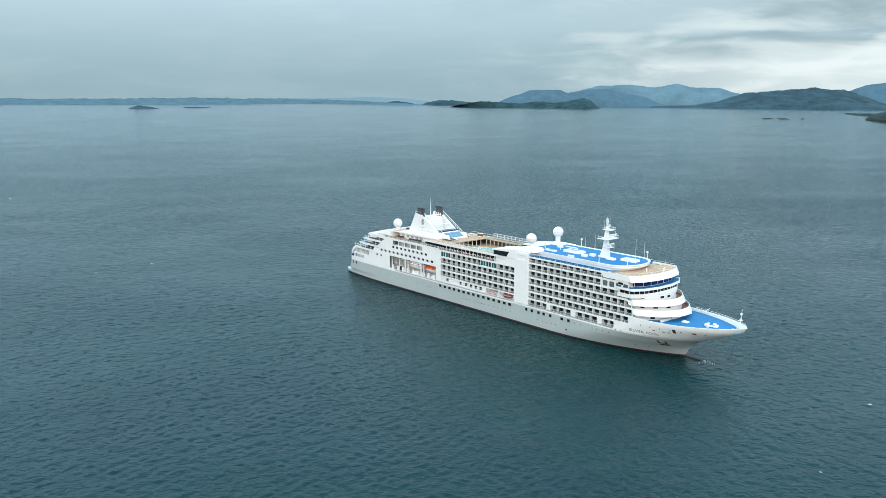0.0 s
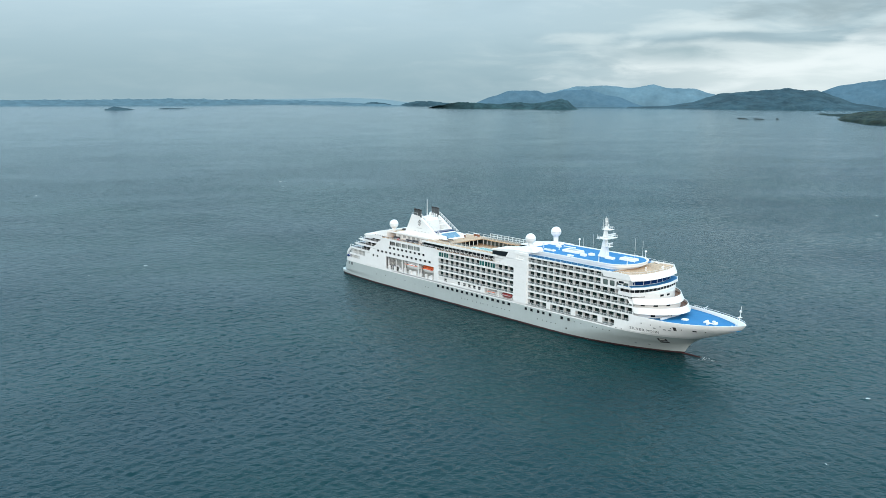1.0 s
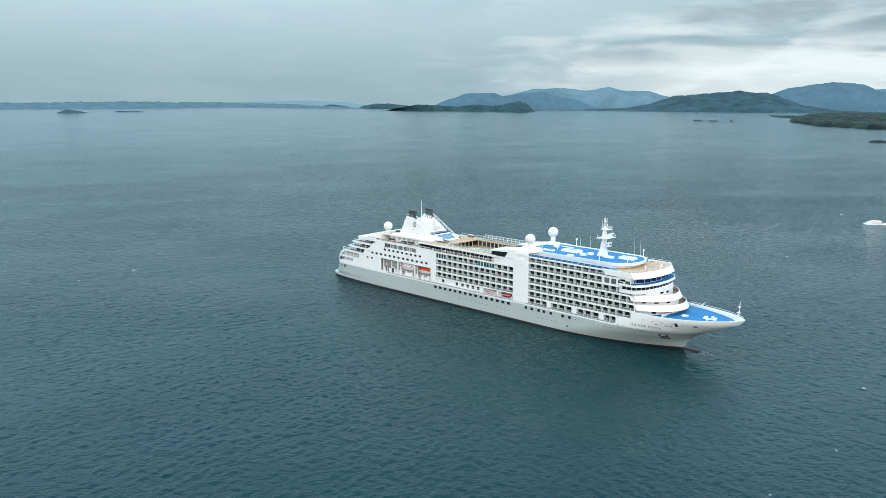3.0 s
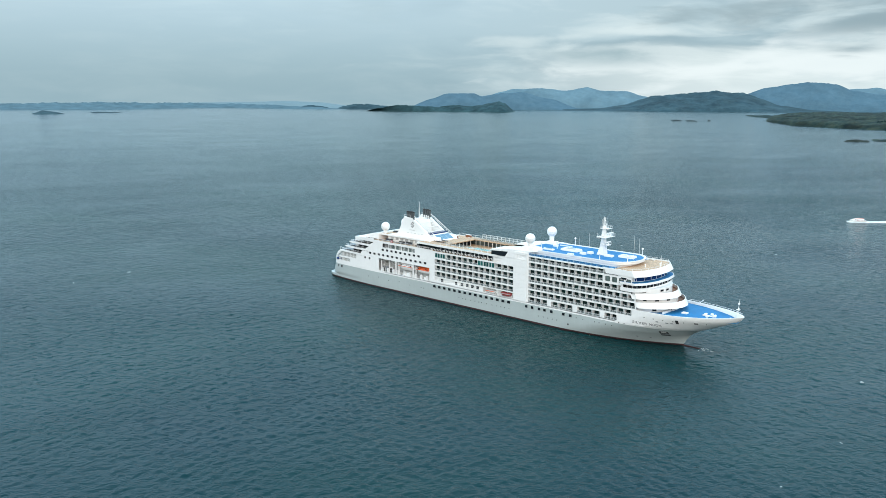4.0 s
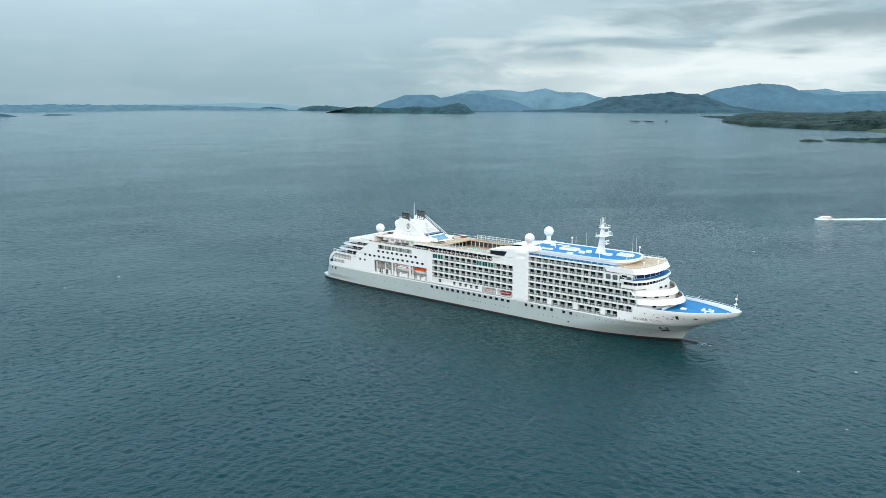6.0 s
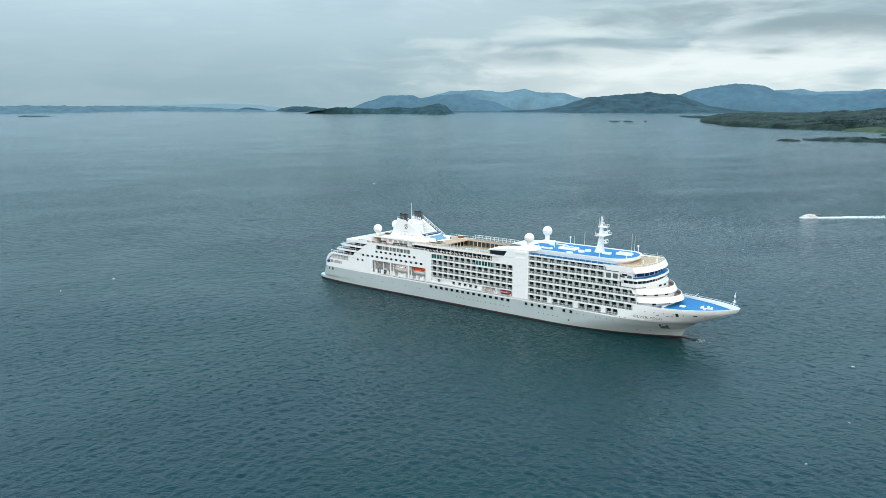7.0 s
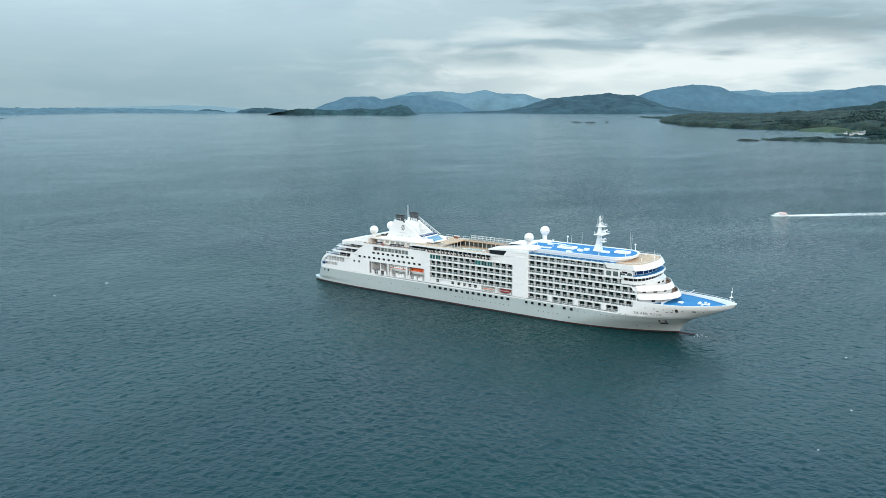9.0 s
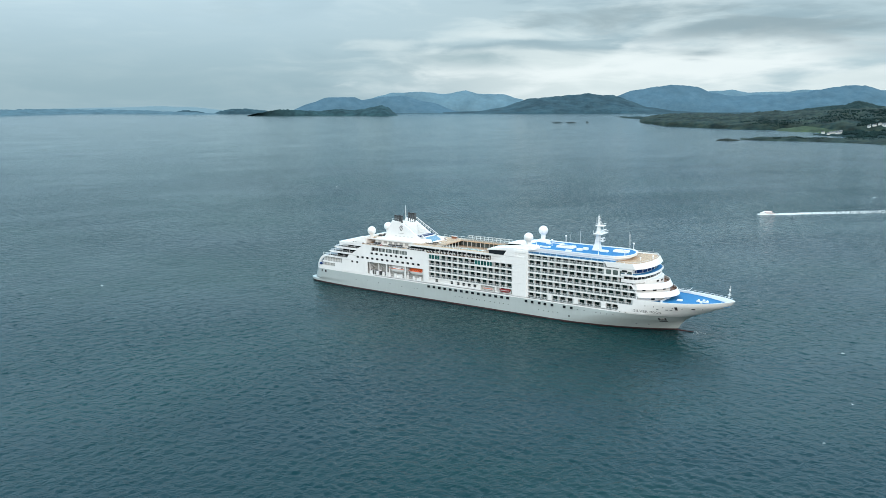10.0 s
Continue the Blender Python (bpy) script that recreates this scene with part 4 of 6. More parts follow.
def on_hull(name, xa, xb, za, zb, mat, label="", out=.06):
    """A fitting that lies on the curved bow plating."""
    for s in (-1, 1):
        rows = [[(xa + (xb - xa) * i / 6, s * (half_breadth(xa + (xb - xa) * i / 6, z) + out), z) for i in range(7)] for z in (za, (za + zb) / 2, zb)]
        b = Build().loft(rows)
        b.loft([[(x, y - s * out * 2, z) for x, y, z in rows[0]], rows[0]]).loft([rows[2], [(x, y - s * out * 2, z) for x, y, z in rows[2]]])
        part(name, b, mat, hull, label)


# pocket and fairlead holes are black patches on the plating, painted for their shade
on_hull("anchor_pocket", 79.9, 82.7, 4.1, 6.3, BLACK, "black patch for the shade of the anchor pocket")
on_hull("anchor", 80.6, 82.2, 5.5, 6.15, CURTAIN, "pale grey stockless anchor", .22)
on_hull("pocket_rim", 79.8, 82.8, 6.3, 6.45, SILVER, "pale steel rim over the anchor", .15)
on_hull("hawse_recess", 87.0, 88.0, 10.5, 11.9, BLACK, "black patch for the shade in a fairlead opening")
on_hull("fairlead", 87.0, 88.0, 9.5, 10.5, WHITE, "white roller fairlead", .35)
on_hull("hawse_recess", 92.8, 94.0, 11.0, 11.5, BLACK, "black patch for the shade in a fairlead opening")
for x in (80.2, 83.6, 85.2):
    on_hull("fairlead", x, x + .9, 10.2, 10.55, GREY, "grey mooring fairlead", .12)
for x in (70.8, 75.2):
    on_hull("draught_mark", x, x + .7, 2.2, 2.7, GREY, "faint painted hull mark", .02)
on_hull("draught_mark", 43.6, 44.3, 2.3, 2.9, BLACK, "small painted hull mark", .02)
on_hull("rub_rail", 30, 80, 7.2, 7.3, WHITE, "pale weld line", .03)

# the name on the bow
for s in (-1, 1):
    for word, u0, u1 in (("SILVER", 0.0, .535), ("MOON", .60, 1.0)):
        cu = bpy.data.curves.new("ship_name", "FONT")
        cu.body, cu.size, cu.space_character, cu.extrude = word, 1.75, 1.12, 0.0
        cu.offset = 0.0
        ob = bpy.data.objects.new("ship_name", cu)
        scene.collection.objects.link(ob)
        bpy.context.view_layer.update()
        me = bpy.data.meshes.new_from_object(ob.evaluated_get(bpy.context.evaluated_depsgraph_get()))
        bpy.data.objects.remove(ob)
        w = max(v.co.x for v in me.vertices)
        for v in me.vertices:
            u = u0 + (u1 - u0) * v.co.x / w
            x = 71.4 + 10.4 * (u if s < 0 else 1 - u)
            z = 8.45 + v.co.y * 0.76
            v.co = (x, s * (half_breadth(x, z) + .05), z)
        me.materials.clear()
        me.materials.append(INK)
        part("ship_name", me, INK, hull, "dark serif name lettering")


# ------------------------------------------------ forward tiers, bridge and observation house
def tier(name, xa, xf, hw, z0, z1, mats, label="", lean=0.0, t=.18, p=2.4, q=1.7, floor=None, fz=0.0, n=26):
    """A curved band round the front of the house, with a floor inside where one is given."""
    pts = nose(xa, xf, hw, n, p, q)
    o = part(name, Build().wall(pts, z0, z1, -t, lean=lean), mats, ship, label, smooth=True)
    if floor:
        ins = nose(xa, xf - .2, hw - .2, n, p, q)
        part("deck", Build().prism(ins, fz - .25, fz), floor, ship)
    return o


def angular(xa, xf, hw, n=0):
    """A chamfered front in plan, or n even steps along it."""
    h = [(xa, -hw), (xf - 3.9, -hw), (xf - 1.5, -hw * .73), (xf - .2, -hw * .26)]
    pts = h + [(x, -y) for x, y in reversed(h)]
    if not n:
        return pts
    d = [0]
    for (a, c), (e, g) in zip(pts, pts[1:]):
        d.append(d[-1] + math.hypot(e - a, g - c))
    out = []
    for i in range(n + 1):
        w = d[-1] * i / n
        k = min(max(j for j in range(len(d)) if d[j] <= w + 1e-6), len(pts) - 2)
        f = (w - d[k]) / (d[k + 1] - d[k])
        out.append((pts[k][0] + (pts[k + 1][0] - pts[k][0]) * f, pts[k][1] + (pts[k + 1][1] - pts[k][1]) * f))
    return out


def band_windows(xa, xf, hw, z0, z1, n, glass, skip=0):
    """A row of front windows, each pane in its frame, round a chamfered front."""
    pts = angular(xa, xf, hw, n)
    for i in range(skip, n - skip):
        (x0, y0), (x1, y1) = pts[i], pts[i + 1]
        d = Vector((x1 - x0, y1 - y0)).normalized() * .10
        nx, ny = d.y * .6, -d.x * .6
        o = part("window_frame", Build().quad((x0 - nx, y0 - ny, z0), (x1 - nx, y1 - ny, z0), (x1 - nx, y1 - ny, z1), (x0 - nx, y0 - ny, z1))
                 .rod((x0, y0, z0), (x0, y0, z1), .07, n=6), WHITE, ship)
        part("pane", Build().add([(x0 + d.x, y0 + d.y, z0 + .08), (x1 - d.x, y1 - d.y, z0 + .08), (x1 - d.x + .02, y1 - d.y, z1 - .05), (x0 + d.x + .02, y0 + d.y, z1 - .05)], ((0, 1, 2, 3),)), glass, o)


# lowest tier on the foredeck
part("house_front", Build().prism(nose(72, 81.4, 11.7, 24, 1.5, 2), 12.2, 14.6), WHITE, ship, smooth=True)
tier("terrace_bulwark", 73, 84.4, 13.3, 14.2, 16.2, WHITE, "curved white terrace bulwark", -1.1, floor=DARKTEAK, fz=14.9, p=1.4, q=2)
part("house_front", Build().prism(nose(71, 80.6, 11.6, 24, 1.5, 2), 14.9, 17.6), WHITE, ship, smooth=True)
tier("terrace_bulwark", 71, 81.4, 13.4, 17.2, 19.2, WHITE, "curved white terrace bulwark", -1.2, floor=DARKTEAK, fz=17.8, p=1.4, q=2)
part("house_front", Build().prism(nose(70, 77.8, 11.6, 24, 1.5, 2), 17.8, 20.6), WHITE, ship, smooth=True)
for xa, xf, hw, z0, z1, picks in ((70, 77.9, 11.7, 19.3, 20.0, (4, 9, 11, 15, 20)), (71, 80.7, 11.7, 16.35, 17.0, (3, 6, 9, 15, 18, 21)), (72, 81.5, 11.8, 12.9, 13.8, (5, 9, 15, 19))):
    pts = nose(xa, xf, hw, 24, 1.5, 2)
    for i in picks:
        (x0, y0), (x1, y1) = pts[i], pts[i + 1]
        part("pane", Build().quad((x0 + .03, y0 * 1.004, z0), (x1 + .03, y1 * 1.004, z0), (x1 + .03, y1 * 1.004, z1), (x0 + .03, y0 * 1.004, z1)), GLASS, ship)
# bridge
part("bridge_front", Build().prism(angular(66, 75.6, 13.6), 19.6, 20.95), WHITE, ship, "white band under the bridge windows")
band_windows(67, 75.5, 13.5, 20.9, 22.2, 20, GLASS)
part("bridge_front", Build().prism(angular(66, 75.1, 13.1), 20.8, 22.8), WHITE, ship)
part("bridge_ledge", Build().wall(angular(66, 76.0, 13.9), 22.15, 22.95, -.2, lean=-.15), WHITE, ship, "white ledge above the bridge windows")
part("deck", Build().prism(angular(66, 75.75, 13.65), 22.6, 22.92), BLUE, ship, "blue painted bridge ledge")
part("bridge_front", Build().prism(angular(64, 73.6, 12.0), 22.8, 25.5), WHITE, ship)
band_windows(65, 74.0, 12.3, 23.1, 25.15, 11, BLUEGLASS)
part("lounge_bulwark", Build().wall(angular(60, 75.6, 13.65), 25.05, 27.15, -.2, lean=-1.2), WHITE, ship, "tall white raked bulwark round the forward sun deck")
part("forward_sun_deck", Build().prism(angular(60.5, 74.2, 13.35), 25.2, 26.74), TEAK, ship, "pale teak sun deck")
for s in (-1, 1):
    window(66.2, 68.4, 23.6, 24.4, s, y=13.6)
    part("louvre", Build().box(70.4, 71.9, s * 13.45, s * 13.56, 19.0, 19.2).box(70.4, 71.9, s * 13.45, s * 13.56, 19.4, 19.6), BLACK, ship)

# upper walkway and observation house
part("upper_deck", Build().box(24, 62, -13.4, 13.4, 26.45, 26.8), BLUE, ship, "blue painted upper walkway")
for s in (-1, 1):
    part("deck_edge", Build().box(23.9, 62, s * 13.55, s * 13.3, 26.3, 26.84), WHITE, ship)
house = [(23, -9.6)] + nose(57, 64.2, 9.6, 22, 2.4, 2.1) + [(23, 9.6)]
part("observation_house", Build().prism(house, 26.6, 28.3), WHITE, ship, "white upper house with rounded front", smooth=True)
roof = [(18.6, -10.0)] + nose(57.5, 66.0, 10.0, 22, 2.4, 2.1) + [(18.6, 10.0)]
part("roof", Build().prism(roof, 27.7, 28.55), WHITE, ship, "white roof rim", smooth=True)
rin = [(19.2, -9.5)] + nose(57.5, 65.4, 9.5, 22, 2.4, 2.1) + [(19.2, 9.5)]
part("roof_deck", Build().prism(rin, 28.5, 28.62), BLUE, ship, "bright blue painted roof deck")
part("roof_rim", Build().wall(roof, 28.5, 28.85, -.3), WHITE, ship, smooth=True)
for s in (-1, 1):
    for x in (30.2, 33.2, 45.4, 53.8):
        window(x, x + 1.0, 26.95, 27.55, s, y=9.62, rim=.05)
    for i in range(14):
        x = 24.6 + i * 2.6
        o = part("rail", Build().rod((x, s * 13.4, 26.8), (x, s * 13.4, 27.85), .03, n=5).rod((x, s * 13.4, 27.85), (x + 2.6, s * 13.4, 27.85), .03, n=5), WHITE, ship)
        part("glass_panel", Build().box(x + .06, x + 2.54, s * 13.39, s * 13.41, 26.9, 27.75), BLUERAIL, o, "blue-tinted glass panel")


def hatch(x, y, lx, ly, h, vent=True):
    o = part("roof_hatch", Build().prism([(x - lx / 2, y - ly / 2), (x + lx / 2, y - ly / 2), (x + lx / 2, y + ly / 2), (x - lx / 2, y + ly / 2)], 28.6, 28.6 + h, grow=-.05), WHITE, ship, "low white roof hatch")
    if vent:
        part("vent_grille", Build().box(x - lx * .3, x + lx * .3, y - ly * .28, y + ly * .28, 28.6 + h, 28.65 + h), CURTAIN, o, "pale grey slatted top")


for q in ((36.0, -1.0, 7.6, 4.2, .8), (28.2, -5.5, 5.0, 1.6, .5), (59.6, 1.5, 6.0, 3.6, .8), (26.0, 2.5, 1.9, 1.4, .7, False), (53.5, -1.6, 3.4, 1.8, .7, False),
          (43.8, -4.6, 2.2, 1.4, .9, False), (45.2, -1.6, 2.0, 1.6, .9, False), (40.6, -8.3, 2.6, .8, .5, False), (29.0, 5.5, 6.0, .5, .3, False)):
    hatch(*q)
for x, y, h in ((29.6, -1.6, 2.6), (54.2, -9.2, 2.2), (64.2, -6.2, 2.0), (62.5, 7.5, 2.8), (31.0, 9.0, 3), (22.6, -2.5, 1.6)):
    o = part("vent_post", Build().rod((x, y, 28.6), (x, y, 28.6 + h), .16, .10, n=8), WHITE, ship)
    part("cap", Build().ball((x, y, 28.7 + h), .42, 10, 6), WHITE, o)
for x, y, h in ((38, 8.5, 6), (64, -1.5, 9), (60.5, 8.5, 6.5), (71.5, 5.5, 4), (33, 8.8, 4)):
    z0 = 28.6 if x < 66 else 26.5
    part("whip_antenna", Build().rod((x, y, z0), (x, y, z0 + h), .06, .025, n=5), WHITE, ship, "thin white whip aerial")
# things on the forward sun deck
for x, y in ((69.2, -2.0), (72.0, 4.5), (72.4, 3.2)):
    o = part("deck_stand", Build().rod((x, y, 26.7), (x, y, 27.7), .2, .14), WHITE, ship, "white covered deck stand")
    part("cap", Build().ball((x, y, 27.75), .3, 10, 6), WHITE, o)
for i in range(14):
    pts = angular(60, 74.2, 13.3, 28)
    x0, y0 = pts[2 * i]
    x1, y1 = pts[2 * i + 2]
    part("rail", Build().rod((x0, y0, 26.6), (x0, y0, 27.75), .035, n=5).rod((x0, y0, 27.75), (x1, y1, 27.75), .035, n=5), WHITE, ship)


# ------------------------------------------------ masts, domes
def radome(x, y, zb, zc, r):
    o = part("satellite_dome", Build().ball((x, y, zc), r, 28, 16, low=-.86), WHITE, ship, "white satellite dome", smooth=True)
    part("pedestal", Build().rod((x, y, zb), (x, y, zc - r * .8), r * .42, r * .5, n=14), WHITE, o)
    part("seam", Build().rod((x, y, zc - .03), (x, y, zc + .03), r * 1.006, n=28), CURTAIN, o)


radome(23.4, -11.2, 28.6, 33.2, 2.0)
radome(21.2, 6.4, 28.2, 33.7, 2.05)
radome(-65.2, -6.6, 24.4, 28.0, 2.05)
radome(-65.4, 6.6, 24.4, 28.5, 2.05)

mx0 = 50.0
mast = part("radar_mast", Build().loft([[(mx0 + dx * w - l, dy * w2, z) for dx, dy in ((-1, -1), (1, -1), (1, 1), (-1, 1))]
            for z, w, w2, l in ((28.5, 1.75, 1.2, 0.6), (31.5, 1.05, .9, .2), (35.5, .62, .6, 0), (36.2, .75, .7, 0), (40.0, .34, .34, 0))], closed=True), WHITE, ship, "white tapered radar mast")
for z, ax, ay in ((32.6, 2.6, 1.2), (35.7, 2.8, 3.4), (38.9, 2.6, 1.5)):
    pl = part("platform", Build().box(mx0 - .8, mx0 + ax, -ay, ay, z, z + .18), WHITE, mast)
    for k in range(5):
        x = mx0 - .7 + (ax + .6) * k / 4
        part("stanchion", Build().rod((x, -ay, z + .1), (x, -ay, z + 1.0), .035, n=5).rod((x, ay, z + .1), (x, ay, z + 1.0), .035, n=5), WHITE, pl)
    part("rail", Build().rod((mx0 - .7, -ay, z + 1), (mx0 + ax, -ay, z + 1), .04, n=5).rod((mx0 + ax, -ay, z + 1), (mx0 + ax, ay, z + 1), .04, n=5).rod((mx0 - .7, ay, z + 1), (mx0 + ax, ay, z + 1), .04, n=5), WHITE, pl)
for z in np.arange(40.2, 43.2, .5):
    part("rung", Build().rod((mx0 - .3, -.3, z), (mx0 + .3, .3, z), .05, n=5).rod((mx0 - .3, .3, z), (mx0 + .3, -.3, z), .05, n=5), WHITE, mast)
for dx, dy in ((-.3, -.3), (-.3, .3), (.3, -.3), (.3, .3)):
    part("topmast_leg", Build().rod((mx0 + dx, dy, 39.8), (mx0 + dx * .7, dy * .7, 43.1), .07, n=5), WHITE, mast)
part("yardarm", Build().box(mx0 - .25, mx0 + .25, -5.2, 5.2, 36.0, 36.22), WHITE, mast)
for x, y, z, l in ((mx0 + 1.9, 0, 33.7, 1.9), (mx0 + 1.8, 1.2, 37.0, 2.3)):
    part("radar_scanner", Build().rod((x, y, z - .9), (x, y, z), .28, .2).box(x - .18, x + .18, y - l, y + l, z, z + .34), WHITE, mast, "white radar scanner bar")
for x, y, z, h in ((mx0, 0, 40, 3.6), (mx0 - .6, -.7, 38.9, 3.6), (mx0 + .5, .8, 38.9, 4.2), (mx0 + 1.6, -1.2, 39, 1.6), (mx0, -4.9, 36.2, 1.5), (mx0, 4.9, 36.2, 1.6)):
    part("aerial", Build().rod((x, y, z), (x, y, z + h), .07, .04, n=6), WHITE, mast)
for y, z in ((-1.1, 37.3), (1.0, 40.2), (0, 41.6), (-.8, 34.4), (-4.2, 35.4)):
    part("lantern", Build().rod((mx0 + .4, y, z), (mx0 + .4, y, z + .5), .24, .2), GREY if y < -4 else WHITE, mast)

# jackstaff at the stem
jack = part("jackstaff", Build().rod((103.9, 0, 13.2), (104.5, 0, 20.4), .12, .06).rod((102.8, -.5, 13), (104.2, 0, 16.6), .06, n=6).rod((102.8, .5, 13), (104.2, 0, 16.6), .06, n=6)
            .box(103.6, 104.8, -.5, .5, 16.6, 16.7).box(104.0, 104.6, -.2, .2, 18.4, 19.0), WHITE, ship, "white jackstaff with lamp platform")
part("lamp", Build().ball((104.3, 0, 17.1), .26, 10, 6), WHITE, jack)

# foredeck gear
w = part("windlass", Build().box(92.0, 96.4, -.6, .6, 12.3, 12.6).rod((92.4, -1.1, 12.8), (92.4, 1.1, 12.8), .42, n=14).rod((95.8, -1.0, 12.8), (95.8, 1.0, 12.8), .4, n=14), WHITE, ship, "white anchor windlass")
for y in (-2.0, 2.0):
    part("warping_drum", Build().rod((94.2, y - .5, 12.75), (94.2, y + .5, 12.75), .3, n=12).rod((94.2, y - .55, 12.8), (94.2, y - .45, 12.8), .48, n=12).box(93.7, 94.7, y - .4, y + .4, 12.3, 12.5), WHITE, w)
part("hatch_cover", Build().prism([(85.0, -3.4), (87.0, -3.4), (87.0, -1.6), (85.0, -1.6)], 12.3, 12.9, grow=-.06), WHITE, ship, "white foredeck hatch")
for x, y in ((101.2, -1.6), (101.2, 1.0)):
    part("bollard", Build().rod((x, y, 12.3), (x, y, 13.0), .28, n=10).rod((x + .9, y, 12.3), (x + .9, y, 13.0), .28, n=10).box(x - .4, x + 1.3, y - .35, y + .35, 12.3, 12.4), WHITE, ship, "white mooring bollard")
for s in (-1, 1):
    line = [p for p in hull_rows((13.4,), start=80.0)[0] if p[0] < 105.5][::4]
    for a, c in zip(line, line[1:]):
        ya, yc = s * abs(a[1] + .25), s * abs(c[1] + .25)
        if s > 0:
            part("stanchion", Build().rod((a[0], ya, 12.3), (a[0], ya - .5, 13.4), .07, n=5), WHITE, bow)
        if s > 0:
            sa, sc = [1.0 * max(0, (x - 84) / 22.6) ** 1.6 for x in (a[0], c[0])]
            part("rail", Build().rod((a[0], ya, 13.95 + sa), (c[0], yc, 13.95 + sc), .05, n=5).rod((a[0], ya, 13.3 + sa), (a[0], ya, 13.95 + sa), .04, n=5), WHITE, bow)
    if s > 0:
        part("boom", Build().rod((84.6, s * 10.6, 13.4), (86.6, s * 10.9, 15.2), .16, .1), WHITE, ship, "white folded boom")
part("breakwater", Build().box(80.5, 81.0, -9, 9, 12.3, 13.3), WHITE, ship)

# ------------------------------------------------ stair tower and roof over the pool bar
for s in (-1, 1):
    b = Build()
    for k in range(6):
        z0 = F[k] if k else 7.9
        b.box(17.6, 24.0, s * 13.2, s * 13.72, z0, F[k + 1] - .14)
        b.box(17.6, 24.0, s * 13.2, s * 13.62, F[k + 1] - .14, F[k + 1])
    part("stair_tower", b, WHITE, ship, "white panelled stair tower")
    b = Build()
    b.box(17.6, 24, s * 13.2, s * 13.72, F[6], F[6] + .4).box(17.6, 24, s * 13.2, s * 13.72, F[6] + 2.1, 27.6).box(17.6, 18.3, s * 13.2, s * 13.72, F[6] + .4, F[6] + 2.1).box(23.3, 24, s * 13.2, s * 13.72, F[6] + .4, F[6] + 2.1)
    b.rod((18.3, s * 13.5, F[6] + 2.1), (23.3, s * 13.5, F[6] + .4), .06)
    part("tower_head", b, WHITE, ship)
    b = Build().side([(12.4, 24.6), (17.6, 24.6), (17.6, 28.2), (14.2, 27.2)], s * 13.0, s * 13.5)
    part("roof_cheek", b, WHITE, ship)
    part("bar_window", Build().side([(5.4, 24.9), (12.6, 24.9), (14.4, 27.1), (5.4, 26.5)], s * 13.3, s * 13.46), GLASS, ship, "black glazed bar front")
b = Build()
for s in (-1, 1):
    b.side([(4.6, 26.5), (4.6, 26.9), (16.5, 28.3), (19.5, 28.4), (19.5, 24.7), (12.6, 24.7), (14.2, 27.0)], s * 13.55, s * 4.2)
b.side([(7.6, 25.7), (7.6, 26.1), (19.5, 27.2), (19.5, 24.7), (12.6, 24.7)], -4.2, 4.2)
b.box(19.5, 24.5, -13.45, 13.45, 24.7, 28.35)
part("bar_roof", b, WHITE, ship, "white sloping roof over the pool bar")
part("dome_base", Build().prism([(19.5, -12.8), (26, -12.8), (27.5, -8), (19.5, -8)], 28.2, 29.9, grow=-.15), WHITE, ship)
part("dome_base", Build().prism([(18.6, 4.6), (24, 4.6), (24, 8.2), (18.6, 8.2)], 28.2, 29.6, grow=-.15), WHITE, ship)

# ------------------------------------------------ pool deck and its gallery
part("pool_deck", Build().box(-32, 12, -13.3, 13.3, F[5] - .25, F[5] + .04), TEAK, ship, "teak pool deck")
ZG = 24.72
g = Build()
for x0, x1, y0, y1 in ((-37.5, -33.4, -13.45, -8.8), (-37.5, -33.4, 8.8, 13.45), (-33.4, -23.5, -13.45, 13.45), (-23.5, 7, -13.45, -9.6), (-23.5, 7, 9.6, 13.45), (3.0, 7, -9.6, 9.6)):
    g.box(x0, x1, y0, y1, ZG - .35, ZG)
part("gallery_deck", g, TEAK, ship, "teak gallery deck round the pool")
for s in (-1, 1):
    part("gallery_edge", Build().box(-37.5, 8, s * 13.6, s * 13.42, ZG - .55, ZG + .22), WHITE, ship)
pl = part("swimming_pool", Build().box(-16.5, -7.5, -3.2, 3.2, F[5], F[5] + .75).box(-19.6, -17.2, -1.4, 1.4, F[5], F[5] + .9), WHITE, ship, "raised swimming pool")
part("pool_water", Build().box(-16.0, -8.0, -2.7, 2.7, F[5] + .7, F[5] + .8).box(-19.2, -17.6, -1.0, 1.0, F[5] + .85, F[5] + .95), POOL, pl, "clear turquoise water")
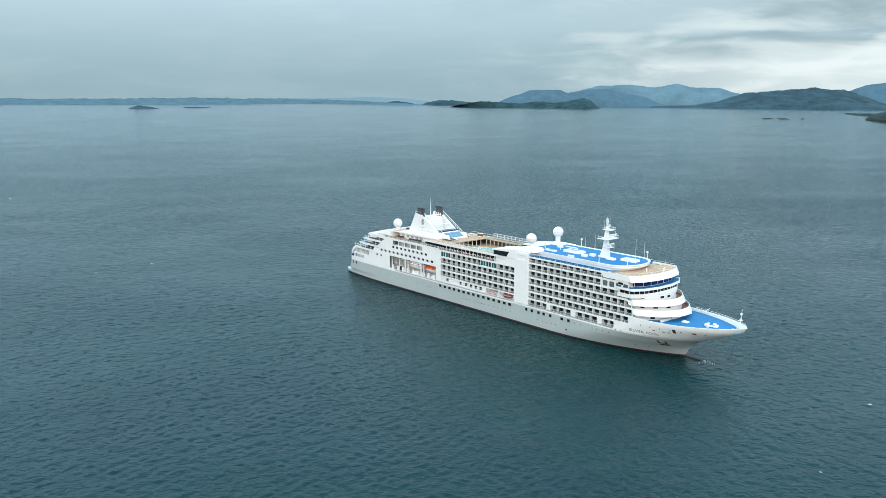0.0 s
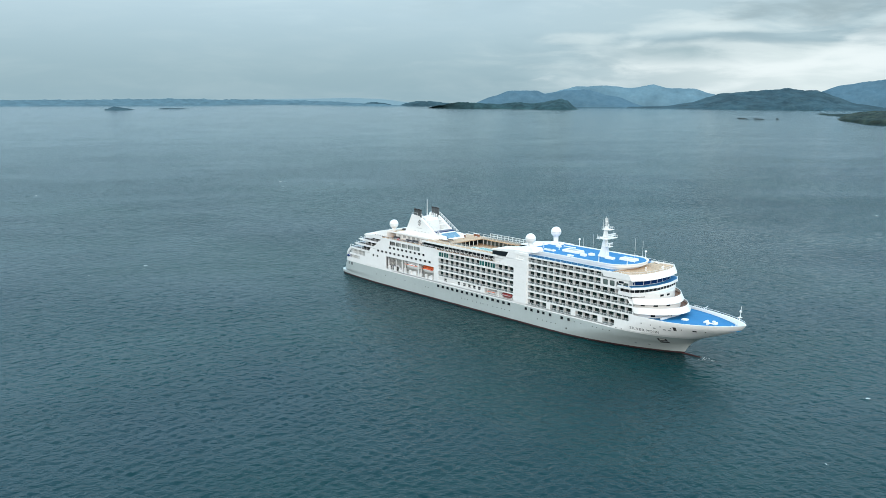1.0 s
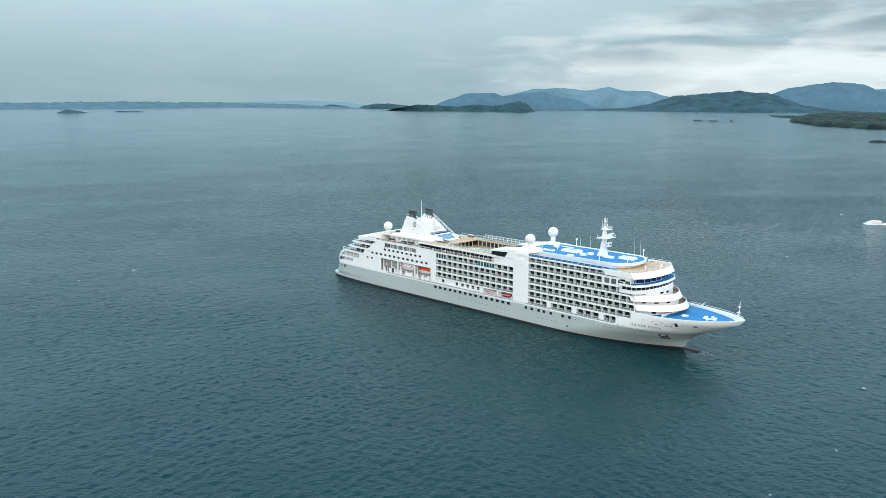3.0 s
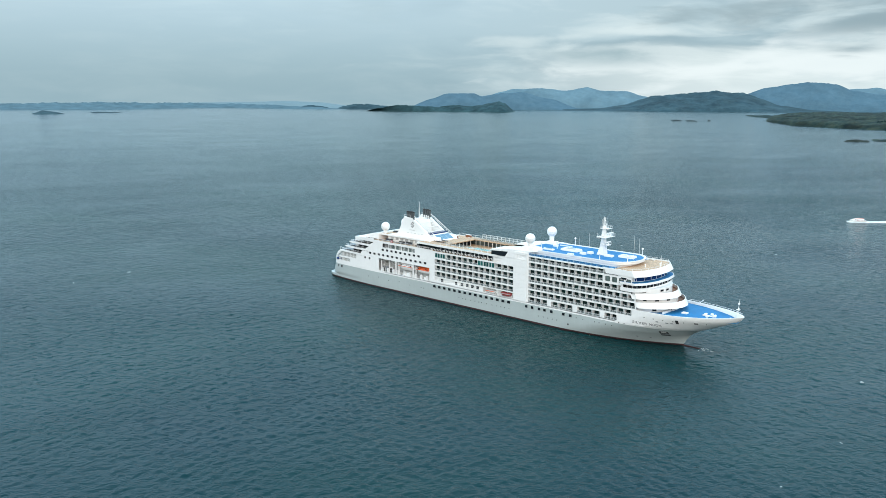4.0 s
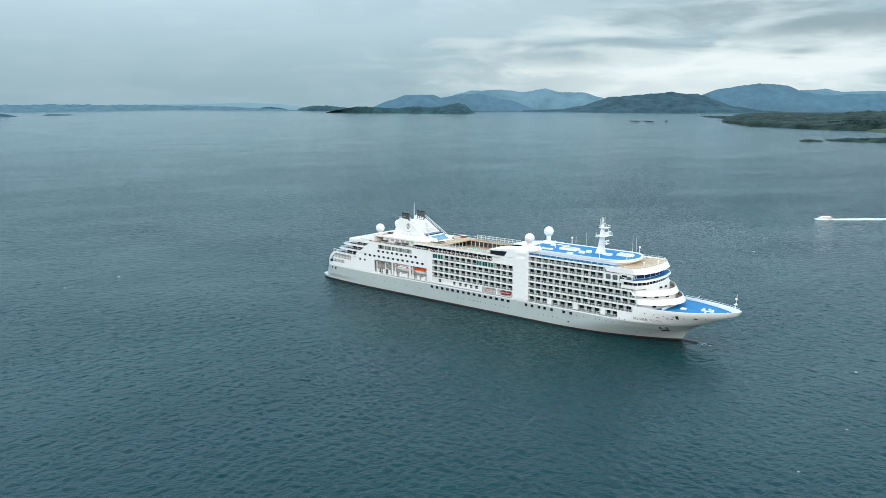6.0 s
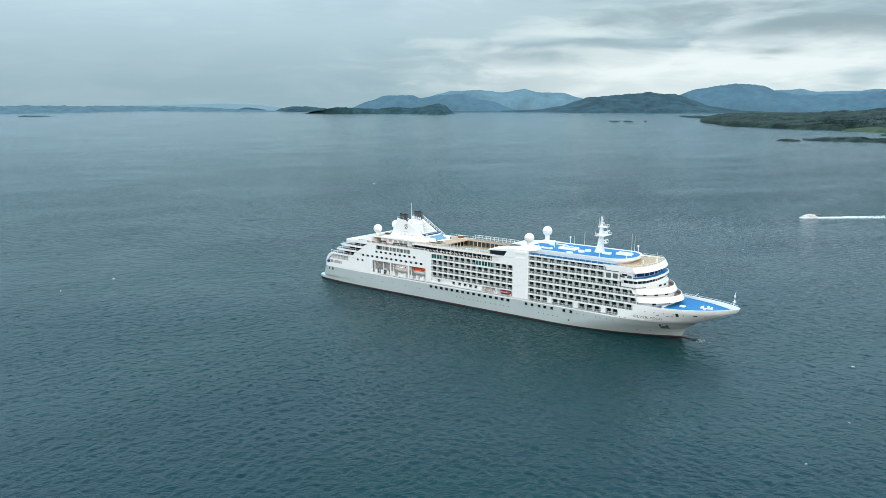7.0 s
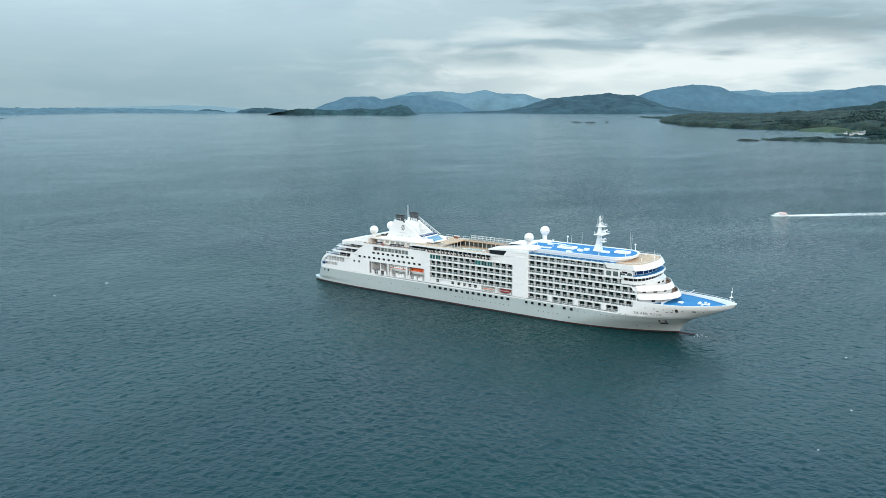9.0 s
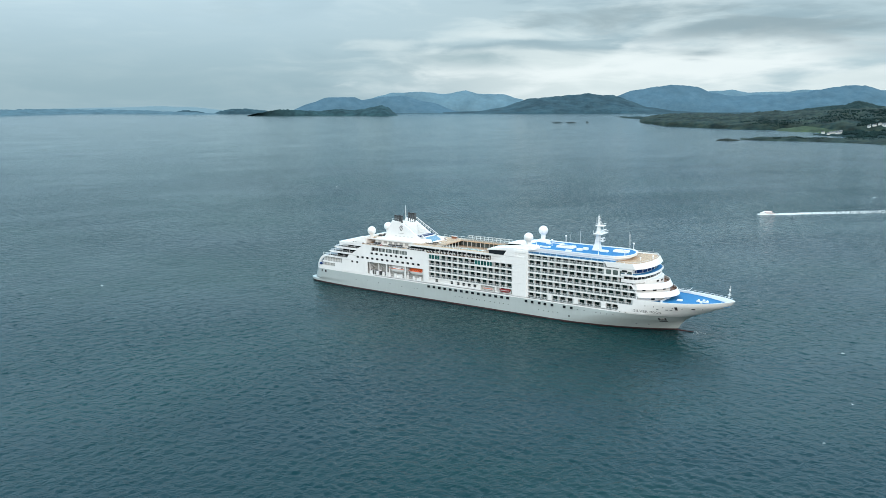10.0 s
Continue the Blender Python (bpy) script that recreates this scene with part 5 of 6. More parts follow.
for s in (-1, 1):
    for i in range(13):
        x = -23 + i * 2.4
        part("pillar", Build().rod((x, s * 9.9, F[5]), (x, s * 9.9, ZG - .3), .12, n=8), WHITE, ship)
        part("glass_panel", Build().box(x - 1.1, x + 1.1, s * 9.66, s * 9.7, ZG, ZG + 1.1), RAILGLASS, ship)
        part("prom_post", Build().box(x - .06, x + .06, s * 13.3, s * 13.42, F[5], ZG - .4), WHITE, ship)
    for i in range(-5, 30):
        x = -30.5 + i * 1.4
        part("prom_rail", Build().box(x, x + 1.4, s * 13.36, s * 13.44, F[5] + 1.05, F[5] + 1.12).box(x, x + .06, s * 13.36, s * 13.42, F[5], F[5] + 1.1), WHITE, ship)
    for i in range(11):
        x = -22 + i * 2.2
        if s > 0:
            o = part("wind_screen", Build().box(x, x + .1, 13.2, 13.35, ZG, ZG + 2.0).box(x, x + 2.2, 13.2, 13.35, ZG + 1.95, ZG + 2.05).box(x, x + 2.2, 13.2, 13.35, ZG + .95, ZG + 1.02), WHITE, ship)
            part("pane", Build().box(x + .1, x + 2.2, 13.26, 13.29, ZG + .1, ZG + 1.95), RAILGLASS, o)
    for i in range(-1, 12):
        x = -33 + i * 3.3
        part("rail", Build().rod((x, s * 13.4, ZG), (x, s * 13.4, ZG + 1.1), .04, n=5).rod((x, s * 13.4, ZG + 1.1), (x + 3.3, s * 13.4, ZG + 1.1), .04, n=5), WHITE, ship)
# after block in dark glass colour, for the darkness behind the well's pillars
part("prom_inner_wall", Build().box(-31.5, -25.6, -9, 9, F[5], ZG - .35), GLASS, ship)
part("prom_inner_wall", Build().box(6, 17.5, -12.9, 12.9, F[5], ZG), WHITE, ship)
for i in range(7):
    part("pillar", Build().rod((-24.2, -7.5 + i * 2.5, F[5]), (-24.2, -7.5 + i * 2.5, ZG - .3), .12, n=8), WHITE, ship)
for s in (-1, 1):
    for i in range(-3, 17):
        x = -29.3 + i * 2.4
        # glazing set far outboard; its dark starboard panes also stand for promenade shade
        part("glass_screen", Build().box(x - 1.15, x + 1.15, s * 12.1, s * 12.2, F[5] + .05, ZG - .36), GLASS if s < 0 else PICTGLASS, ship)
    part("prom_end", Build().side([(11.6, F[5] + .1), (11.6, F[5] + 2.3), (11.4, F[5] + 2.3), (9.4, F[5] + .1)], s * 13.1, s * 13.49), WHITE, ship)
part("glass_front", Build().box(5.9, 5.98, -9, 9, F[5] + .2, ZG - .5), GLASS, ship)
part("glass_front", Build().box(5.5, 5.6, -13.2, 13.2, ZG + .1, 26.5), GLASS, ship)


def lounger(col, tall=False):
    t = thing("sun_lounger", "cushioned sun lounger on the teak deck", "lounger", "deck loungers")
    part("seat", Build().box(0, 1.4, -.32, .32, .28, .40), col, t)
    part("backrest", Build().side([(0, .30), (.0, .42), (-.5, 1.2), (-.6, 1.15)] if tall else [(0, .30), (.0, .42), (-.55, .82), (-.6, .72)], -.32, .32), col, t)
    for x in (.1, 1.3):
        for y in (-.28, .28):
            part("leg", Build().box(x - .03, x + .03, y - .03, y + .03, 0, .28), WOOD, t)
    return t


proto = {}
_rl = random.Random(21)


def put_lounger(kind, x, y, z, turn):
    m = pose(x, y, z, 0, 0, turn)
    if kind not in proto:
        proto[kind] = lounger({"dark": CUSHION, "white": CURTAIN, "wood": WOOD, "tall": WHITE}[kind], kind == "tall")
        proto[kind].matrix_basis = m
        if kind != "dark":
            proto[kind]["label"] = {"white": "white cushioned sun lounger by the pool", "wood": "brown wooden sun lounger on deck", "tall": "white high-backed deck chair under the gallery"}[kind]
    else:
        copy_thing(proto[kind], m)


for i in range(14):
    put_lounger("white", -21 + i * 1.7, 11.4 + _rl.uniform(-.2, .2), ZG, 90)
for i in range(13):
    put_lounger("wood", -6.8 + (i % 7) * 1.2, (4.6, -5.2)[i // 7], F[5] + .04, 90)
for i in range(22):
    put_lounger("tall", -29 + i * 1.8, -12.6, F[5] + .04, 90 + _rl.uniform(-35, 35))
for i in range(9):
    put_lounger("dark", -31.5 + (i % 5) * 1.3, -8 + (i // 5) * 3.6, ZG, 90)


def round_table(x, y, z):
    t = thing("deck_table", "small round table with a white top on deck", "table", "deck tables", pose(x, y, z))
    part("top", Build().rod((0, 0, .7), (0, 0, .75), .5, n=16), WHITE, t)
    part("stem", Build().rod((0, 0, 0), (0, 0, .7), .06, n=6), GREY, t)


for x, y in ((-26, -5), (-27.5, 2), (-30, 6), (-25.5, 8)):
    round_table(x, y, ZG)


def bar_counter(x, y, z, l):
    t = thing("bar_counter", "curved dark wood bar counter on the teak deck", "bar", at=pose(x, y, z))
    part("front", Build().box(-l / 2, l / 2, -.35, .35, 0, 1.05), WOOD, t)
    part("top", Build().box(-l / 2 - .1, l / 2 + .1, -.45, .45, 1.05, 1.12), WHITE, t)


bar_counter(-33.0, 6.5, ZG, 4.0)
bar_counter(-29.5, 12.2, ZG, 3.0)

# ------------------------------------------------ funnel
part("funnel_base", Build().prism([(-62, -8.0), (-36, -8.0), (-34.5, -5.5), (-34.5, 5.5), (-36, 8.0), (-62, 8.0)], 22.0, ZG + .1), WHITE, ship, "white deckhouse under the funnel")
part("top_deck", Build().box(-68, -33.5, -8.6, 8.6, ZG - .3, ZG), TEAK, ship, "teak deck round the funnel")
for s in (-1, 1):
    part("deck_edge", Build().box(-68, -33.5, s * 8.75, s * 8.55, ZG - .5, ZG + .15), WHITE, ship)
FIN = [(-58.6, ZG), (-56.6, 27.4), (-54.5, 31.4), (-53.2, 33.9), (-48.4, 33.5), (-46.4, 32.3), (-35.8, 25.6), (-33.0, ZG)]
for s in (-1, 1):
    y0, y1 = s * 5.9, s * 4.9
    fin = part("funnel_wall", Build().side(FIN, y0, y1), WHITE, ship, "white raked funnel side")
    # open truss along the sloping edge
    for i in range(9):
        u, v = i / 9, (i + 1) / 9
        p = lambda w, h: (-47.6 + 12.9 * w + h * .35, s * 5.5, 33.0 - 7.4 * w + h)
        part("truss_bar", Build().rod(p(u, 0), p(u, 1.5), .08, n=5).rod(p(u, 1.5), p(v, 1.5), .11, n=5).rod(p(u, .8), p(v, .8), .05, n=5), WHITE, fin)
    part("fin_rail", Build().rod((-53.2, s * 5.8, 33.8), (-53.2, s * 5.8, 34.7), .04).rod((-53.2, s * 5.8, 34.7), (-49.3, s * 5.8, 34.7), .04).rod((-49.3, s * 5.8, 34.7), (-49.3, s * 5.8, 33.8), .04), WHITE, fin)
    for i in range(4):
        x = -51.6 + i * 1.3
        pipe = part("exhaust_pipe", Build().rod((x, s * 5.3, 31.0), (x, s * 5.3, 36.0), .5, n=14), PIPE, ship, "steel exhaust pipe with a black mouth")
        part("pipe_mouth", Build().rod((x, s * 5.3, 36.0), (x, s * 5.3, 36.6 - .2 * (i % 2)), .54, n=14), BLACK, pipe)
    # emblem: plain nested strokes
    c, e = math.cos(radians(52)), math.sin(radians(52))
    for u0, u1, w0, w1 in ((-.75, 1.05, .62, .92), (-1.25, 1.25, -.15, .15), (-1.05, .75, -.92, -.62), (.8, 1.1, .1, .92), (-1.1, -.8, -.92, -.1)):
        q = [(-47.8 + u * c - w * e, 30.5 + u * e + w * c) for u, w in ((u0, w0), (u1, w0), (u1, w1), (u0, w1))]
        part("emblem_bar", Build().side(q, s * 5.88, s * 5.96), INK, fin)
    part("emblem_bar", Build().box(-49.8, -46.3, s * 5.88, s * 5.94, 27.9, 28.15), CURTAIN, fin)
    for i in range(5):
        part("vent_grille", Build().box(-51.4 + i * 2.3, -50.3 + i * 2.3, s * 5.88, s * 5.95, 26.5, 26.75), CURTAIN, fin)
    for i in range(4):
        window(-50.3 + i * 1.9, -49.4 + i * 1.9, 25.2, 26.1, s, y=5.9, glass=CURTAIN)
part("funnel_core", Build().prism([(-54, -4.9), (-45, -4.9), (-45, 4.9), (-54, 4.9)], ZG, 32.4, grow=-.25), WHITE, ship)
for i in range(4):
    z = 33 - i * 1.7
    part("cross_tube", Build().rod((-48.3 + i * 3.3, -5, z), (-48.3 + i * 3.3, 5, z), .16), WHITE, ship)
for i in range(5):
    x = -46.4 + i * 2.0
    part("lattice", Build().rod((x, -5, 31.6 - i * 1.15), (x, 5, 30.2 - i * 1.15), .09, n=5).rod((x, 5, 31.6 - i * 1.15), (x, -5, 30.2 - i * 1.15), .09, n=5), WHITE, ship, "white lattice between the funnel walls")
part("whip_antenna", Build().rod((-49.4, 0, 31.8), (-49.4, 0, 40.6), .22, .05), WHITE, ship, "tall white funnel mast")
for k in range(3):
    part("pane", Build().side([(-35.0, 26.95), (-31.7, 25.25), (-31.7, 25.15), (-35.0, 26.85)], -4.5 + k * 3.0, -4.5 + k * 3.0 + 2.8), CANOPYGLASS, ship, "blue canopy glass")
part("canopy_frame", Build().side([(-36, 27.2), (-31.2, 24.95), (-31.0, ZG), (-36, ZG)], -4.7, 4.7), WHITE, ship)
part("blue_screen", Build().box(-39.2, -36.0, -4.7, 4.7, 26.9, 27.7), BLUEGLASS, ship)
for q in ([(-36, -7.6), (-30.6, -5.6), (-30.6, -4.6), (-36, -4.6)], [(-36, 4.6), (-30.6, 4.6), (-30.6, 5.6), (-36, 7.6)]):
    part("foot_fairing", Build().prism(q, ZG, 26.4, grow=-.2), WHITE, ship)

# ------------------------------------------------ aft decks and stern terraces
part("aft_deck", Build().box(-70, -28, -13.4, 13.4, 21.6, 22.0), TEAK, ship, "teak aft deck")
for s in (-1, 1):
    part("aft_bulwark", Build().box(-66, -28, s * 13.3, s * 13.5, 22.05, 22.3), WHITE, ship)
    for i in range(12):
        x = -66 + i * 3.0
        part("rail", Build().rod((x, s * 13.35, 22.2), (x, s * 13.35, 23.1), .04, n=5).rod((x, s * 13.35, 23.1), (x + 3, s * 13.35, 23.1), .05, n=5).rod((x, s * 13.35, 22.65), (x + 3, s * 13.35, 22.65), .025, n=5), WHITE, ship)
        part("rail", Build().rod((x, s * 8.65, ZG), (x, s * 8.65, ZG + 1.1), .04, n=5).rod((x, s * 8.65, ZG + 1.1), (x + 3, s * 8.65, ZG + 1.1), .04, n=5), WHITE, ship)
    for i in range(7):
        window(-60 + i * 3.2, -57.9 + i * 3.2, 22.7, 23.9, s, y=8.2, glass=CURTAIN)
for i in range(18):
    put_lounger("dark", -64 + i * 1.75 + (i // 4) * .9, -11.4, 22.0, 90 + _rl.uniform(-6, 6))
for x, y in ((-64.6, -2.4), (-62.4, -2.0), (-64.2, 1.2), (-61.5, 0), (-64, 3), (-60.5, 4)):
    t = thing("deck_sofa", "dark woven deck sofa on the teak deck", "sofa", "deck sofas", pose(x, y, ZG, 0, 0, 20))
    part("seat", Build().box(0, 1.8, 0, .8, 0, .42), CUSHION, t)
    part("backrest", Build().box(0, 1.8, .62, .8, .42, .8), CUSHION, t)
for x, y in ((-61.6, -10.2), (-59.6, -10.0), (-52.0, -11.2), (-50.2, -11.0), (-48.2, -10.6), (-46.2, -10.4), (-40.5, -11.2), (-38.5, -11.2)):
    t = thing("deck_sofa", "dark woven deck sofa on the open aft deck", "sofa", "deck sofas", pose(x, y, 22.0, 0, 0, 4))
    part("seat", Build().box(0, 1.8, 0, .9, 0, .5), CUSHION, t)
    part("backrest", Build().box(0, 1.8, .7, .95, .5, 1.1), CUSHION, t)
t = thing("deck_locker", "small red deck locker by the rail", "locker", at=pose(-55.6, -12.6, 22.0))
part("body", Build().box(0, 1.0, 0, .6, 0, 1.0), RED, t)
part("lid", Build().box(-.05, 1.05, -.05, .65, 1.0, 1.08), RED, t)


def side_y(x):
    return half_breadth(x, 7.9) + .03


def stern_strip(b, s, xs, top, bot, t=.45):
    """Plating that follows the ship's side between two edges given as functions of x."""
    out = [[(x, s * side_y(x), f(x)) for x in xs] for f in (bot, top)]
    inn = [[(x, s * (side_y(x) - t), f(x)) for x in xs] for f in (top, bot)]
    b.loft([out[0], out[1], inn[0], inn[1], out[0]])
    for k in (0, -1):
        b.quad(out[0][k], out[1][k], inn[0][k], inn[1][k])
    return b


def span(a, c, n=9):
    return [a + (c - a) * i / (n - 1) for i in range(n)]


# blades: tip, upper edge, thickness, forward end; each deck's edge runs out to a raked tip
BLADES = ((-79.6, 22.15, 1.0, -64.0), (-84.4, 19.7, .85, -66.0), (-87.9, 17.15, .8, -69.7), (-91.6, 14.55, .8, -74.2))
for k, (xt, zt, h, xf) in enumerate(BLADES):
    plan = [(xf + 6, -side_y(xf))] + [(x, -side_y(x) + .1) for x in span(xf, xt + .4, 6)] + [(xt - 1.6, -9.5), (xt - 2.6, -4.0)]
    plan = plan + [(x, -y) for x, y in reversed(plan)]
    # lower decks are grey to put the shade beneath the blades into colour
    part("terrace_deck", Build().prism(plan, zt - h + .2, zt - .35), GREY if k else WHITE, ship)
    back = xt + 11.5
    for s in (-1, 1):
        b = Build()
        stern_strip(b, s, [xt, xt + .5, xt + 1.2, xt + 2.4] + span(xt + 4, xf, 7), lambda x: zt - .25 * max(0, 1 - (x - xt) / 1.5), lambda x: zt - h + (h - .35) * max(0, 1 - (x - xt) / 2.6) ** 1.3)
        part("terrace_blade", b, WHITE, ship, "white raked edge of a stern terrace", smooth=True)
        if k:
            zu = BLADES[k - 1][1] - BLADES[k - 1][2]
            n = 9
            for i in range(n):
                xa, xb = xt + 1.4 + (xf - xt - 4) * i / n, xt + 1.4 + (xf - xt - 4) * (i + 1) / n
                ya, yb = s * (side_y(xa) - .3), s * (side_y(xb) - .3)
                part("rail", Build().rod((xa, ya, zt), (xa, ya, zt + .8), .03, n=5).rod((xa, ya, zt + .8), (xb, yb, zt + .8), .035, n=5), WHITE, ship)
            # wall coloured near-black for the shade under the terrace above
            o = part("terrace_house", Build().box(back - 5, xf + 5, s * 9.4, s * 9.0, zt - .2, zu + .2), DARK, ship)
            for i in range(5):
                xa = back - 4.6 + i * (xf + 8 - back) / 5
                part("pane", Build().box(xa, xa + (xf + 8 - back) / 5 - .25, s * 9.39, s * 9.46, zt + .15, zu - .1), GLASS, o)
            for i in range(3):
                x = xt + 4.5 + i * 4.6
                if x < xf - 2:
                    part("terrace_post", Build().rod((x, s * (side_y(x) - .35), zt), (x, s * (side_y(x) - .35), zu), .09, n=6), WHITE, ship)
            for i in range(7):
                put_lounger("dark", xt + 3.0 + i * 1.8, s * 11.6, zt - .34, 90 + 12 * (i % 3 - 1))
part("terrace_house", Build().box(-84, -64, -9.1, 9.1, 8.0, 21.5), WHITE, ship)
# closed plating and the two lower galleries of white balusters
for s in (-1, 1):
    for za, zb, x0, x1 in ((19.6, 21.1, -66.0, -69.6), (17.0, 18.6, -69.7, -72.7), (14.5, 16.2, -74.1, -75.6)):
        part("terrace_fin", Build().side([(x0 + .1, za - .6), (x0 + .1, zb), (x0 - .3, zb), (x1, za - .1), (x1, za - .6)], s * 13.15, s * 13.48), WHITE, ship)
    b = Build()
    stern_strip(b, s, span(-92.6, -77.8), lambda x: 11.6, lambda x: 10.75)
    stern_strip(b, s, span(-94.8, -77.8), lambda x: 9.3, lambda x: 7.7)
    stern_strip(b, s, span(-83.8, -77.8, 4), lambda x: 10.8, lambda x: 9.25)
    stern_strip(b, s, span(-79.0, -77.8, 3), lambda x: 13.7, lambda x: 11.5)
    part("stern_side", b, WHITE, ship, "white plating of the ship's quarter", smooth=True)
    b = Build()
    stern_strip(b, s, span(-97.2, -90.4, 14), lambda x: lerp(((-97.2, 8.7), (-95.4, 11.3), (-93.4, 13.3), (-91.4, 14.5), (-90.4, 14.5)), x), lambda x: lerp(((-97.2, 7.7), (-96.2, 7.7), (-94.8, 9.4), (-93.2, 11.6), (-91.4, 13.3), (-90.4, 13.6)), x))
    part("stern_pillar", b, WHITE, ship, "curved white stern pillar", smooth=True)
    part("gallery_wall", Build().box(-93, -78, s * 11.0, s * 10.8, 7.9, 13.6), CURTAIN, ship, "pale wall behind the stern galleries")
    part("gallery_floor", Build().box(-92.4, -78, s * 12.3, s * 9, 10.8, 11.0), GREY, ship)
    for x0, x1, z0, z1, n in ((-91.4, -79.0, 11.6, 13.55, 11), (-93.4, -83.8, 9.3, 10.75, 9)):
        for i in range(n):
            xa, xb = x0 + (x1 - x0) * i / n, x0 + (x1 - x0) * (i + 1) / n
            ya, yb = s * (side_y(xa) - .15), s * (side_y(xb) - .15)
            part("baluster", Build().rod((xa, ya, z0), (xa, ya, z1), .10, n=6).rod((xa, ya, z0 + .9), (xb, yb, z0 + .9), .07, n=5).rod((xa, ya, z0 + .45), (xb, yb, z0 + .45), .05, n=5), WHITE, ship)
    part("stern_post", Build().rod((-91.8, s * 12.3, 14.4), (-91.8, s * 12.3, 15.6), .09, n=6).rod((-91.8, s * 12.3, 15.6), (-87.5, s * 12.6, 15.6), .08, n=6), WHITE, ship)
# sloping roof over the top terrace, notched for a small side deck
prof = ((-79.6, 22.15), (-78.0, 22.7), (-75.0, 23.5), (-71.0, 24.5), (-68.4, 25.0), (-66.2, 25.2))
for y0, y1, last in ((-10.2, 10.2, 6), (-13.3, -10.2, 2), (10.2, 13.3, 2)):
    pts = list(prof[:last]) if last > 2 else [(-79.6, 22.15), (-77.0, 22.6), (-73.6, 22.75)]
    pts += [(pts[-1][0], 21.6), (-78.6, 21.6)]
    part("roof_sweep", Build().side(pts, y0, y1), WHITE, ship, "smooth white roof sweeping down to the stern")
for s in (-1, 1):
    part("notch_screen", Build().side([(-73.6, 22.0), (-66, 22.0), (-66, 23.1), (-73.6, 22.7)], s * 13.3, s * 13.48), WHITE, ship)
    for i in range(4):
        put_lounger("dark", -72.4 + i * 1.7, s * 11.6, 22.0, 90 + 8 * (i % 3))
    for x in (-96.2, -93.4, -91.0):
        yy = half_breadth(x, 6.4)
        # no hole is cut: a black box gives the opening its shade
        on = Build().box(x, x + 1.4, s * (yy - .2), s * (yy + .07), 5.6 + .4 * (x < -95), 6.8)
        part("mooring_port", on, BLACK, hull, "black box for the shade in a mooring opening")
part("tender_cover", Build().ball((-93.6, -11.2, 9.7), 1.7, 16, 8, squash=.5), BLUEGLASS, ship, "dark blue cover on the stern deck")

# ------------------------------------------------ lifeboats and tenders in their bays
def boat(name, label, L, W, H, hullmat, topmat, at, cabin=True):
    t = thing(name, label, "boat", "ship's boats", at)
    def sect(u):
        w = W / 2 * (1 - abs(2 * u - 1) ** 3.2) ** .7
        return w
    rows, cover = [], []
    for i in range(21):
        u = i / 20
        x = (u - .5) * L
        w = max(.02, sect(u))
        sh = .25 * (2 * u - 1) ** 2
        rows.append([(x, w * math.sin(a), H * .58 - H * .58 * math.cos(a) * (1 - abs(2 * u - 1) ** 6) + sh) for a in [(-90 + 18 * k) * math.pi / 180 for k in range(11)]])
        cover.append([(x * .94, w * .96 * math.cos(a), H * .58 + sh + H * .42 * math.sin(a) * (1 - abs(2 * u - 1) ** 4) ** .6) for a in [math.pi * k / 10 for k in range(11)]])
    part("hull", Build().loft(rows), hullmat, t, smooth=True)
    part("canopy", Build().loft(cover), topmat, t, smooth=True)
    part("rubbing_strake", Build().rod((-L * .42, -W * .48, H * .6), (L * .42, -W * .48, H * .6), .13).rod((-L * .42, W * .48, H * .6), (L * .42, W * .48, H * .6), .13), CURTAIN if hullmat is not WHITE else ORANGE, t)
    if cabin:
        for i in range(6):
            x = -L * .3 + i * L * .11
            for s in (-1, 1):
                part("window", Build().box(x, x + L * .07, s * W * .42 - .05, s * W * .42 + .05, H * .68, H * .82), GLASS, t)
    part("conning_tower", Build().prism([(L * .28, -.6), (L * .36, -.5), (L * .36, .5), (L * .28, .6)], H * .9, H * 1.18, grow=-.15), topmat, t)
    return t


